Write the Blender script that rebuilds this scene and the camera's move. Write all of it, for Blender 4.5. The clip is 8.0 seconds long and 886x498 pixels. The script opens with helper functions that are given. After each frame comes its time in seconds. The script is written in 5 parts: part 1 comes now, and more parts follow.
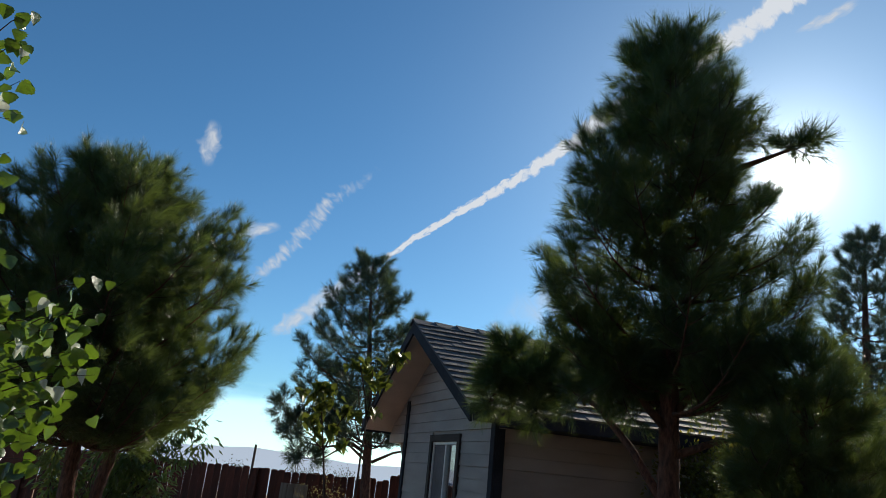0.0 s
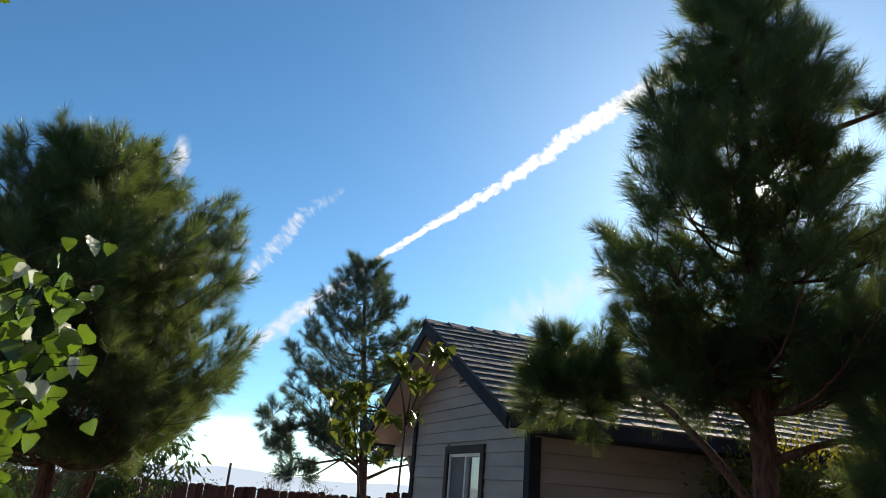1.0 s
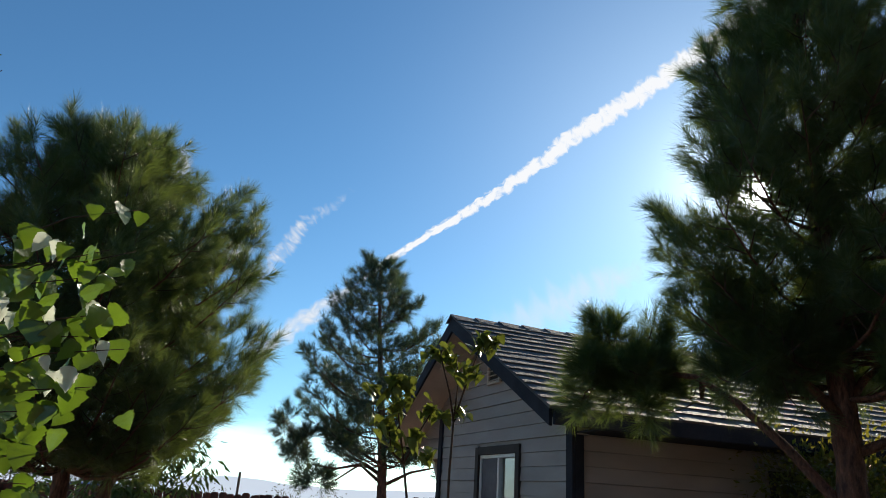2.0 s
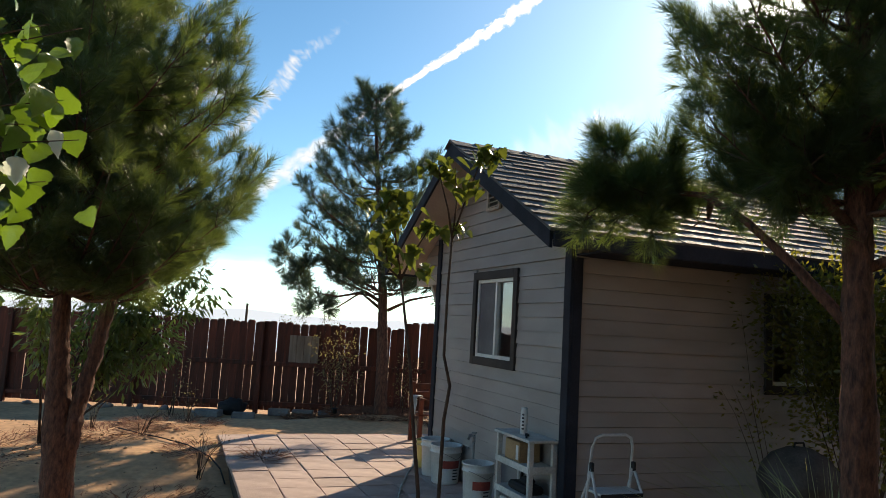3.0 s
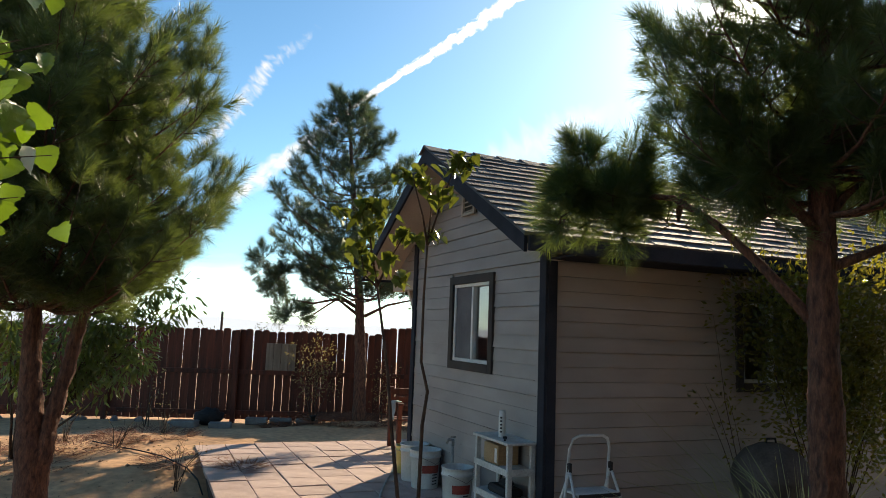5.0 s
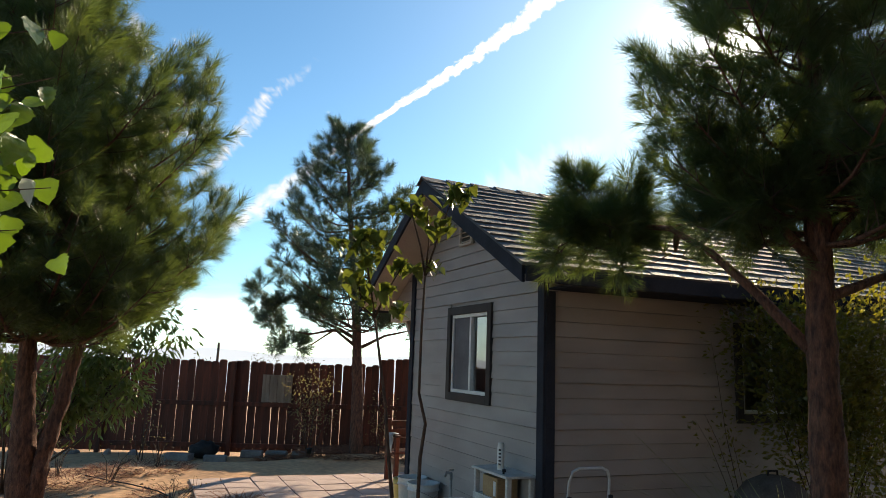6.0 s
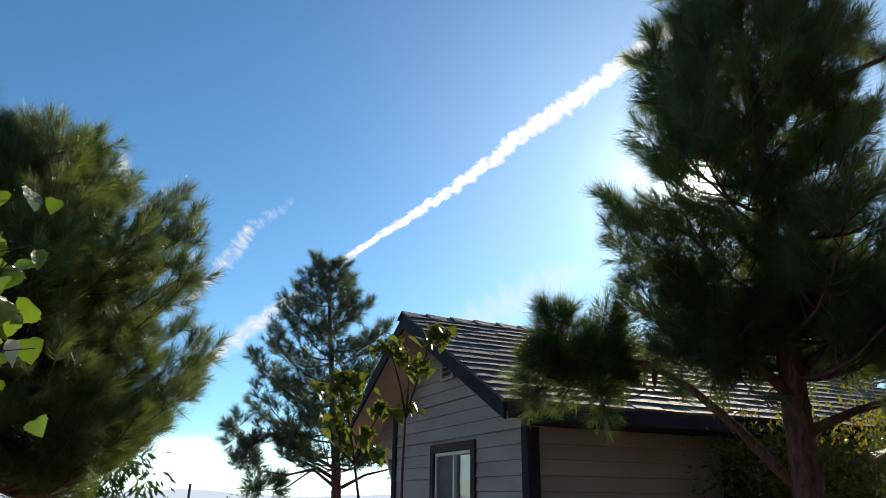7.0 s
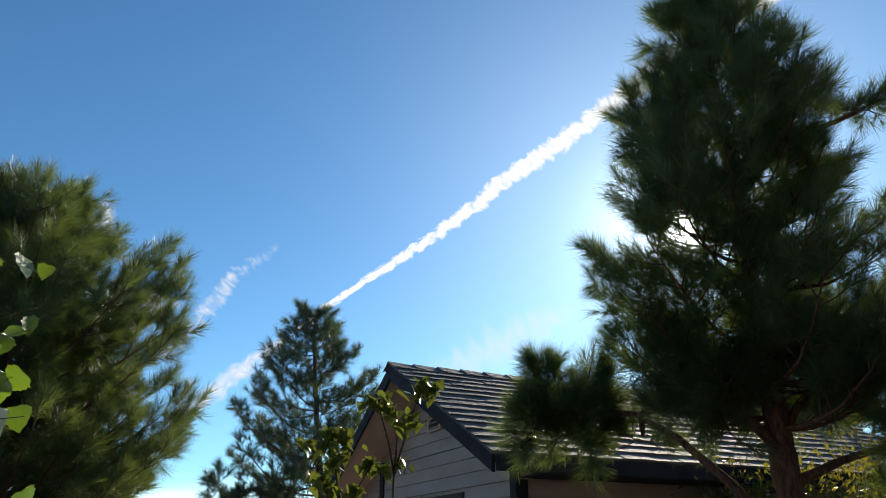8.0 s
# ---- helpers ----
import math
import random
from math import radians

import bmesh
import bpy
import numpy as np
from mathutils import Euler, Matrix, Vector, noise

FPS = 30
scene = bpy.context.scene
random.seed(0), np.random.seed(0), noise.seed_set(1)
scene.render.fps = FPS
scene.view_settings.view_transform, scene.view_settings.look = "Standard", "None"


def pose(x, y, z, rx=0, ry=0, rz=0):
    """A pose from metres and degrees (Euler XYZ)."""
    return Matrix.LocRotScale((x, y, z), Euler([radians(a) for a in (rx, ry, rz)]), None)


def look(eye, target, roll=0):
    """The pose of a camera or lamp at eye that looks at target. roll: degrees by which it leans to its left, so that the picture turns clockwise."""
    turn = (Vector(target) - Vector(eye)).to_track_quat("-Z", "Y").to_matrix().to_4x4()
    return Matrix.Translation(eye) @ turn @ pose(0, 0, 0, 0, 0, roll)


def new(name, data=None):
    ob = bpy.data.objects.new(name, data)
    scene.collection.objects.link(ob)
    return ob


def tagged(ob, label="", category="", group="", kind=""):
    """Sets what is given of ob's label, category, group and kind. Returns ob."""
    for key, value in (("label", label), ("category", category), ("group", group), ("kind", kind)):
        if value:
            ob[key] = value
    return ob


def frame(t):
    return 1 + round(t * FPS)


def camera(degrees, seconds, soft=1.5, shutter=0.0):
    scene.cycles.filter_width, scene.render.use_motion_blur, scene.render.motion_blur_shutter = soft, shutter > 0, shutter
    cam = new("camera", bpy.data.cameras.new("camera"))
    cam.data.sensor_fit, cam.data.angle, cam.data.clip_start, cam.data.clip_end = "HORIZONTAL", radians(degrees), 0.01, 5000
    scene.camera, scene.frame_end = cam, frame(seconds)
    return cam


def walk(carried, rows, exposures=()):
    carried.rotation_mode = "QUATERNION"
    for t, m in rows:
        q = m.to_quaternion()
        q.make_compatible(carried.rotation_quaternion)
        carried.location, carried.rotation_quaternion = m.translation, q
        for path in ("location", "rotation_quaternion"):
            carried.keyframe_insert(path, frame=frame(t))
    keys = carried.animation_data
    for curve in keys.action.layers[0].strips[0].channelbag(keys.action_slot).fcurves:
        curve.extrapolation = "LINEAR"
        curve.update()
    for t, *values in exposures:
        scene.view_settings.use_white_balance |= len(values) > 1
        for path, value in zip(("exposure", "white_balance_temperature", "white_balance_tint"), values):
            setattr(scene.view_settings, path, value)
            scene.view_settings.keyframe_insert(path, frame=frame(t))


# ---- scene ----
cam = camera(65.5, 8.0, soft=0.75)
PATH = [
    (0, (-2.933, -6.633, 2.042), (-2.344, -4.823, 2.657), 5.8),
    (0.5, (-3.028, -6.104, 2.016), (-2.434, -4.292, 2.62), 4.4),
    (1, (-3.125, -5.717, 1.999), (-2.47, -3.946, 2.659), 4.7),
    (1.2, (-3.166, -5.577, 1.977), (-2.438, -3.852, 2.682), 3.2),
    (2.3, (-3.227, -5.232, 1.942), (-2.606, -3.436, 2.566), 3.7),
    (2.5, (-3.166, -5.187, 1.87), (-2.524, -3.348, 2.322), 4.0),
    (3, (-3.12, -5.041, 1.88), (-2.41, -3.185, 2.101), 3.3),
    (3.5, (-3.147, -5.03, 1.866), (-2.397, -3.193, 2.116), 3.7),
    (4, (-3.15, -5.067, 1.863), (-2.367, -3.24, 2.086), 2.8),
    (5.5, (-3.121, -5.075, 1.9), (-2.353, -3.246, 2.15), 1.9),
    (6, (-3.131, -5.076, 1.894), (-2.359, -3.259, 2.216), 2.0),
    (6.5, (-3.121, -5.121, 1.924), (-2.357, -3.359, 2.483), 1.5),
    (7, (-3.158, -5.163, 1.944), (-2.382, -3.45, 2.625), 0.7),
    (7.5, (-3.183, -5.202, 1.957), (-2.402, -3.531, 2.729), 0.0),
    (8, (-3.193, -5.21, 1.978), (-2.398, -3.559, 2.78), -0.3),
]
EXPOSURES = [(0.0, -0.2, 6200, 9), (0.5, 0.26, 6550, 10), (1.0, 0.36, 6550, 10), (2.3, 0.18, 6500, 10), (2.5, 0.18, 6700, 10), (2.8, 0.42, 7200, 11), (3.2, 0.66, 7500, 11), (4.0, 0.71, 7550, 11), (6.0, 0.67, 7450, 11), (6.5, 0.42, 6850, 10), (7.0, 0.34, 6600, 10), (7.5, 0.33, 6500, 10), (8.0, 0.33, 6450, 10)]
walk(cam, [(t, look(eye, target, roll)) for t, eye, target, roll in PATH], EXPOSURES)

# ---- world and sun ----
SUN_AZ, SUN_EL = 46.6, 23.9


def toward(az, el):
    a, e = radians(az), radians(el)
    return Vector((math.sin(a) * math.cos(e), math.cos(a) * math.cos(e), math.sin(e)))


SUN = toward(SUN_AZ, SUN_EL)
world = bpy.data.worlds.new("world")
scene.world = world
world.use_nodes = True
wt = world.node_tree
wt.nodes.clear()


def wnode(kind, **values):
    n = wt.nodes.new(kind)
    for k, v in values.items():
        setattr(n, k, v)
    return n


def wmath(op, a, b=None, clamp=False):
    n = wnode("ShaderNodeMath", operation=op, use_clamp=clamp)
    for i, v in enumerate((a, b)):
        if v is None:
            continue
        if isinstance(v, (int, float)):
            n.inputs[i].default_value = v
        else:
            wt.links.new(v, n.inputs[i])
    return n.outputs[0]


sky = wnode("ShaderNodeTexSky", sky_type="NISHITA", sun_disc=False, sun_elevation=radians(SUN_EL), sun_rotation=radians(SUN_AZ), altitude=700.0, air_density=1.0, dust_density=0.3, ozone_density=1.5)
coord = wnode("ShaderNodeTexCoord")
dot = wnode("ShaderNodeVectorMath", operation="DOT_PRODUCT")
wt.links.new(coord.outputs["Generated"], dot.inputs[0])
dot.inputs[1].default_value = SUN
d = wmath("MAXIMUM", dot.outputs["Value"], 0.0)
# the glow of hazy air round the sun
glow = wmath("ADD", wmath("MULTIPLY", wmath("POWER", d, 2600.0), 7.0), wmath("ADD", wmath("MULTIPLY", wmath("POWER", d, 220.0), 0.65), wmath("MULTIPLY", wmath("POWER", d, 18.0), 0.22)))
# pale haze and low cloud all round the horizon
split = wnode("ShaderNodeSeparateXYZ")
wt.links.new(coord.outputs["Generated"], split.inputs[0])
stretch = wnode("ShaderNodeMapping")
stretch.inputs["Scale"].default_value = (3.0, 3.0, 16.0)
wt.links.new(coord.outputs["Generated"], stretch.inputs[0])
wisps = wnode("ShaderNodeTexNoise")
wisps.inputs["Scale"].default_value = 1.6
wisps.inputs["Detail"].default_value = 6.0
wt.links.new(stretch.outputs[0], wisps.inputs["Vector"])
edge = wmath("ADD", split.outputs["Z"], wmath("MULTIPLY", wmath("SUBTRACT", wisps.outputs["Fac"], 0.5), 0.10))
bank = wnode("ShaderNodeMapRange", interpolation_type="SMOOTHSTEP")
bank.inputs["From Min"].default_value, bank.inputs["From Max"].default_value = 0.105, 0.055
wt.links.new(edge, bank.inputs["Value"])
haze = wnode("ShaderNodeMapRange", interpolation_type="SMOOTHSTEP")
haze.inputs["From Min"].default_value, haze.inputs["From Max"].default_value = 0.45, 0.0
wt.links.new(split.outputs["Z"], haze.inputs["Value"])
back_sky = wnode("ShaderNodeBackground")
back_sky.inputs["Strength"].default_value = 0.10
tint = wnode("ShaderNodeMix", data_type="RGBA", blend_type="MULTIPLY")
tint.inputs["Factor"].default_value = 1.0
tint.inputs["B"].default_value = (0.57, 0.97, 1.18, 1)
wt.links.new(sky.outputs[0], tint.inputs["A"])
wt.links.new(tint.outputs["Result"], back_sky.inputs["Color"])
back_haze = wnode("ShaderNodeBackground")
back_haze.inputs["Color"].default_value = (0.93, 0.96, 1.0, 1)
wt.links.new(wmath("ADD", wmath("MULTIPLY", bank.outputs[0], 0.5), wmath("MULTIPLY", haze.outputs[0], 0.05)), back_haze.inputs["Strength"])
back_glow = wnode("ShaderNodeBackground")
back_glow.inputs["Color"].default_value = (1.0, 0.97, 0.9, 1)
wt.links.new(glow, back_glow.inputs["Strength"])
add1, add2, wout = wnode("ShaderNodeAddShader"), wnode("ShaderNodeAddShader"), wnode("ShaderNodeOutputWorld")
wt.links.new(back_sky.outputs[0], add1.inputs[0])
wt.links.new(back_haze.outputs[0], add1.inputs[1])
wt.links.new(add1.outputs[0], add2.inputs[0])
wt.links.new(back_glow.outputs[0], add2.inputs[1])
wt.links.new(add2.outputs[0], wout.inputs[0])

lamp = bpy.data.lights.new("sun", "SUN")
lamp.energy, lamp.angle, lamp.color = 5.0, radians(0.6), (1.0, 0.88, 0.70)
sun = new("sun", lamp)
sun.matrix_world = look(SUN * 60, (0, 0, 0))


# ---- materials ----
def material(name, colour, dark=None, rough=0.7, scale=8.0, fine=60.0, bump=0.2, spread=0.0, metal=0.0, spec=0.4, translucent=None, stretch=(1, 1, 1), wear=0.35, coords="Object", contrast=(0.35, 0.65), island=False):
    """Two scales of noise between two colours, a fine relief, and a variation from piece to piece."""
    m = bpy.data.materials.new(name)
    m.use_nodes = True
    t = m.node_tree
    t.nodes.clear()
    N, L = t.nodes.new, t.links.new
    out, bsdf = N("ShaderNodeOutputMaterial"), N("ShaderNodeBsdfPrincipled")
    tc, mp = N("ShaderNodeTexCoord"), N("ShaderNodeMapping")
    mp.inputs["Scale"].default_value = stretch
    L(tc.outputs[coords], mp.inputs[0])
    big, small = N("ShaderNodeTexNoise"), N("ShaderNodeTexNoise")
    big.inputs["Scale"].default_value, big.inputs["Detail"].default_value = scale, 5.0
    small.inputs["Scale"].default_value, small.inputs["Detail"].default_value = fine, 3.0
    L(mp.outputs[0], big.inputs["Vector"])
    L(mp.outputs[0], small.inputs["Vector"])
    dark = dark or tuple(c * 0.6 for c in colour)
    rng = N("ShaderNodeMapRange")
    rng.inputs["From Min"].default_value, rng.inputs["From Max"].default_value = contrast
    L(big.outputs["Fac"], rng.inputs["Value"])
    mix = N("ShaderNodeMix")
    mix.data_type = "RGBA"
    mix.inputs["A"].default_value, mix.inputs["B"].default_value = (*dark, 1), (*colour, 1)
    L(rng.outputs[0], mix.inputs["Factor"])
    mix2 = N("ShaderNodeMix")
    mix2.data_type, mix2.blend_type = "RGBA", "MULTIPLY"
    mix2.inputs["Factor"].default_value = wear
    L(mix.outputs["Result"], mix2.inputs["A"])
    grain = N("ShaderNodeMapRange")
    grain.inputs["From Min"].default_value, grain.inputs["From Max"].default_value, grain.inputs["To Min"].default_value = 0.3, 0.7, 0.25
    L(small.outputs["Fac"], grain.inputs["Value"])
    L(grain.outputs[0], mix2.inputs["B"])
    hsv = N("ShaderNodeHueSaturation")
    L(mix2.outputs["Result"], hsv.inputs["Color"])
    if spread:
        info = N("ShaderNodeNewGeometry" if island else "ShaderNodeObjectInfo")
        var = N("ShaderNodeMapRange")
        var.inputs["To Min"].default_value, var.inputs["To Max"].default_value = 1 - spread, 1 + spread
        L(info.outputs["Random Per Island" if island else "Random"], var.inputs["Value"])
        L(var.outputs[0], hsv.inputs["Value"])
    L(hsv.outputs[0], bsdf.inputs["Base Color"])
    bsdf.inputs["Roughness"].default_value, bsdf.inputs["Metallic"].default_value = rough, metal
    bsdf.inputs["Specular IOR Level"].default_value = spec
    if bump:
        b = N("ShaderNodeBump")
        b.inputs["Strength"].default_value, b.inputs["Distance"].default_value = bump, 0.01
        addn = N("ShaderNodeMath")
        addn.operation = "ADD"
        L(big.outputs["Fac"], addn.inputs[0])
        L(small.outputs["Fac"], addn.inputs[1])
        L(addn.outputs[0], b.inputs["Height"])
        L(b.outputs[0], bsdf.inputs["Normal"])
    if translucent:
        tr, mx = N("ShaderNodeBsdfTranslucent"), N("ShaderNodeMixShader")
        tr.inputs["Color"].default_value = (*translucent[:3], 1)
        mx.inputs[0].default_value = translucent[3]
        L(bsdf.outputs[0], mx.inputs[1])
        L(tr.outputs[0], mx.inputs[2])
        L(mx.outputs[0], out.inputs[0])
    else:
        L(bsdf.outputs[0], out.inputs[0])
    return m


siding_paint = material("siding_paint", (0.345, 0.31, 0.298), (0.275, 0.246, 0.235), 0.6, 1.3, 90, 0.12, 0.04, wear=0.12, stretch=(1, 1, 3))
trim_paint = material("trim_paint", (0.036, 0.040, 0.055), (0.02, 0.022, 0.03), 0.8, 3, 70, 0.15, wear=0.3, spec=0.15)
window_trim_paint = material("window_trim_paint", (0.05, 0.036, 0.03), (0.03, 0.022, 0.02), 0.75, 3, 70, 0.15, wear=0.3)
vinyl = material("white_vinyl", (0.72, 0.72, 0.71), (0.62, 0.62, 0.6), 0.4, 5, 60, 0.05, wear=0.15)
shingle_mat = material("weathered_shingle", (0.165, 0.152, 0.145), (0.08, 0.074, 0.07), 0.75, 3.0, 140, 0.5, 0.22, stretch=(1, 1, 1), wear=0.5)
roof_deck = material("roof_deck", (0.05, 0.045, 0.04), None, 0.9, 4, 60, 0.2)
soffit_paint = material("soffit_paint", (0.50, 0.42, 0.35), (0.40, 0.34, 0.28), 0.7, 2, 60, 0.1, wear=0.2)
dark_inside = material("dark_interior", (0.10, 0.09, 0.08), None, 0.9, 2, 20, 0.0)
blind_mat = material("window_screen", (0.16, 0.16, 0.17), (0.11, 0.11, 0.12), 0.8, 3, 80, 0.1)
fence_wood = material("fence_wood", (0.15, 0.035, 0.017), (0.058, 0.017, 0.010), 0.75, 2.2, 40, 0.4, 0.28, stretch=(6, 6, 0.7), wear=0.45)
grey_wood = material("bare_grey_wood", (0.27, 0.20, 0.155), (0.18, 0.13, 0.10), 0.85, 3, 50, 0.3, 0.15, stretch=(6, 6, 0.7))
dirt = material("dry_dirt", (0.77, 0.45, 0.24), (0.46, 0.26, 0.135), 0.95, 0.9, 11, 1.0, coords="Object", wear=0.45, contrast=(0.3, 0.7))
paver_mat = material("concrete_paver", (0.58, 0.43, 0.37), (0.44, 0.32, 0.28), 0.85, 4, 70, 0.35, 0.13, wear=0.3)
# earthy bed, darkened to carry the shadow along the patio's side
shaded_bed = material("patio_bed", (0.085, 0.058, 0.043), (0.05, 0.034, 0.026), 0.95, 5, 60, 0.5)
pebble_mat = material("clod", (0.50, 0.33, 0.21), (0.30, 0.19, 0.12), 0.95, 5, 60, 0.2, 0.35, island=True)
stone_mat = material("pale_stone", (0.30, 0.28, 0.26), (0.19, 0.17, 0.16), 0.85, 5, 60, 0.5, 0.15)
bark = material("pine_bark", (0.22, 0.105, 0.07), (0.065, 0.033, 0.026), 0.95, 26, 90, 1.0, stretch=(1.6, 1.6, 0.5), wear=0.5, contrast=(0.32, 0.7))
twig_mat = material("twig_bark", (0.105, 0.066, 0.048), (0.055, 0.036, 0.028), 0.9, 20, 90, 0.4)
needle_mat = material("pine_needles", (0.056, 0.088, 0.040), (0.028, 0.048, 0.029), 0.42, 0.9, 30, 0.0, 0.4, spec=0.45, translucent=(0.25, 0.33, 0.06, 0.30), wear=0.2, island=True)
needle_blue = material("blue_green_needles", (0.075, 0.11, 0.085), (0.042, 0.068, 0.056), 0.45, 0.9, 30, 0.0, 0.4, spec=0.5, translucent=(0.13, 0.19, 0.06, 0.25), wear=0.2, island=True)
# white leaf colour that stands in for sun glints on the foliage
glint_leaf = material("white_glint_leaf", (0.80, 0.82, 0.78), (0.66, 0.70, 0.62), 0.5, 9, 60, 0.2, 0.1, translucent=(0.80, 0.86, 0.70, 0.4), wear=0.15)
leaf_mat = material("broad_leaf", (0.09, 0.16, 0.03), (0.05, 0.10, 0.02), 0.33, 9, 60, 0.25, 0.4, spec=1.0, translucent=(0.20, 0.33, 0.02, 0.36), wear=0.3)
sapling_leaf = material("sapling_leaf", (0.10, 0.15, 0.035), (0.07, 0.10, 0.025), 0.4, 9, 60, 0.15, 0.25, spec=0.5, translucent=(0.20, 0.23, 0.03, 0.35), wear=0.2, island=True)
shrub_leaf = material("shrub_leaf", (0.065, 0.085, 0.025), (0.035, 0.05, 0.015), 0.28, 5, 60, 0.1, 0.35, spec=0.5, translucent=(0.42, 0.36, 0.03, 0.34), wear=0.2, island=True)
dry_leaf = material("dry_bush_leaf", (0.22, 0.17, 0.08), (0.14, 0.10, 0.05), 0.6, 5, 60, 0.1, 0.3, translucent=(0.34, 0.25, 0.09, 0.4), wear=0.2, island=True)
dull_leaf = material("drooping_leaf", (0.075, 0.12, 0.05), (0.05, 0.08, 0.04), 0.4, 5, 60, 0.1, 0.3, spec=0.5, translucent=(0.30, 0.36, 0.06, 0.4), wear=0.2, island=True)
dry_grass = material("dry_litter", (0.32, 0.135, 0.07), (0.17, 0.065, 0.035), 0.95, 5, 60, 0.1, 0.35, island=True)
blade_mat = material("grass_blade", (0.42, 0.45, 0.26), (0.24, 0.28, 0.14), 0.35, 5, 60, 0.1, 0.3, translucent=(0.4, 0.42, 0.12, 0.4), island=True)
bucket_mat = material("white_plastic", (0.74, 0.74, 0.72), (0.60, 0.60, 0.58), 0.4, 4, 50, 0.05, wear=0.2)
yellow_plastic = material("yellow_plastic", (0.62, 0.52, 0.16), (0.5, 0.4, 0.12), 0.4, 4, 50, 0.05, wear=0.2)
label_red = material("red_label", (0.38, 0.07, 0.05), (0.28, 0.05, 0.04), 0.5, 9, 60, 0.0)
label_dark = material("dark_label", (0.06, 0.06, 0.07), None, 0.5, 9, 60, 0.0)
shelf_paint = material("old_white_paint", (0.66, 0.65, 0.62), (0.50, 0.49, 0.46), 0.6, 6, 60, 0.2, wear=0.35)
metal_paint = material("white_enamel", (0.66, 0.66, 0.66), (0.52, 0.51, 0.5), 0.35, 6, 60, 0.1, wear=0.3)
cardboard = material("cardboard", (0.42, 0.27, 0.14), (0.34, 0.21, 0.11), 0.8, 6, 60, 0.1)
sooty = material("sooty_enamel", (0.12, 0.105, 0.095), (0.07, 0.06, 0.055), 0.8, 5, 50, 0.3, spec=0.2)
black_plastic = material("black_plastic", (0.022, 0.022, 0.024), None, 0.75, 6, 60, 0.1)
pipe_mat = material("grey_pipe", (0.35, 0.35, 0.35), None, 0.5, 6, 60, 0.1)
hose_mat = material("pale_hose", (0.42, 0.42, 0.38), None, 0.5, 6, 60, 0.1)
# distance haze over the mountains is put in as a pale glow of their own
hill_mat = bpy.data.materials.new("haze_glow_mountain")
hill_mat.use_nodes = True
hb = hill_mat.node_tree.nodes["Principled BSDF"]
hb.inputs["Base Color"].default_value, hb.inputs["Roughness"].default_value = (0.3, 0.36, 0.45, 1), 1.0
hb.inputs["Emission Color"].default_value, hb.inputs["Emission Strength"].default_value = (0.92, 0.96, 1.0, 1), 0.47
scrub_mat = material("far_scrub", (0.16, 0.17, 0.10), (0.10, 0.11, 0.07), 0.9, 2, 20, 0.0, 0.3, island=True)
blue_tarp_mat = material("blue_tarp", (0.05, 0.14, 0.42), (0.03, 0.09, 0.30), 0.5, 3, 30, 0.2)

glass = bpy.data.materials.new("window_glass")
glass.use_nodes = True
g = glass.node_tree.nodes["Principled BSDF"]
g.inputs["Base Color"].default_value = (0.9, 0.93, 0.93, 1)
g.inputs["Roughness"].default_value, g.inputs["Transmission Weight"].default_value, g.inputs["IOR"].default_value = 0.02, 1.0, 1.6


def cloud_material(name, scale, low, high, bright, stretch, soft=1.0, gain=1.0):
    """Ice cloud whose sunlit white is put in as its own glow, thin where a noise is low and towards its rim."""
    m = bpy.data.materials.new(name)
    m.use_nodes = True
    t = m.node_tree
    t.nodes.clear()
    N, L = t.nodes.new, t.links.new
    uv, mp, nz, rng = N("ShaderNodeUVMap"), N("ShaderNodeMapping"), N("ShaderNodeTexNoise"), N("ShaderNodeMapRange")
    mp.inputs["Scale"].default_value = stretch
    nz.inputs["Scale"].default_value, nz.inputs["Detail"].default_value, nz.inputs["Distortion"].default_value = scale, 7.0, 0.6
    L(uv.outputs[0], mp.inputs[0])
    L(mp.outputs[0], nz.inputs["Vector"])
    sep = N("ShaderNodeSeparateXYZ")
    L(uv.outputs[0], sep.inputs[0])

    def calc(op, a, b):
        n = N("ShaderNodeMath")
        n.operation = op
        for i, v in enumerate((a, b)):
            if isinstance(v, (int, float)):
                n.inputs[i].default_value = v
            else:
                L(v, n.inputs[i])
        return n.outputs[0]

    rim = calc("MULTIPLY", calc("MULTIPLY", sep.outputs["Y"], calc("SUBTRACT", 1.0, sep.outputs["Y"])), 4.0)
    rim = calc("POWER", rim, soft)
    att = N("ShaderNodeAttribute")
    att.attribute_name = "thick"
    dens = calc("MULTIPLY", calc("ADD", calc("MULTIPLY", calc("SUBTRACT", nz.outputs["Fac"], 0.55), gain), rim), att.outputs["Fac"])
    rng.interpolation_type = "SMOOTHSTEP"
    rng.inputs["From Min"].default_value, rng.inputs["From Max"].default_value = low, high
    L(dens, rng.inputs["Value"])
    em, tr, mx, out = N("ShaderNodeEmission"), N("ShaderNodeBsdfTransparent"), N("ShaderNodeMixShader"), N("ShaderNodeOutputMaterial")
    em.inputs["Color"].default_value = (0.95, 0.97, 1.0, 1)
    em.inputs["Strength"].default_value = bright
    L(rng.outputs[0], mx.inputs[0])
    L(tr.outputs[0], mx.inputs[1])
    L(em.outputs[0], mx.inputs[2])
    L(mx.outputs[0], out.inputs[0])
    return m


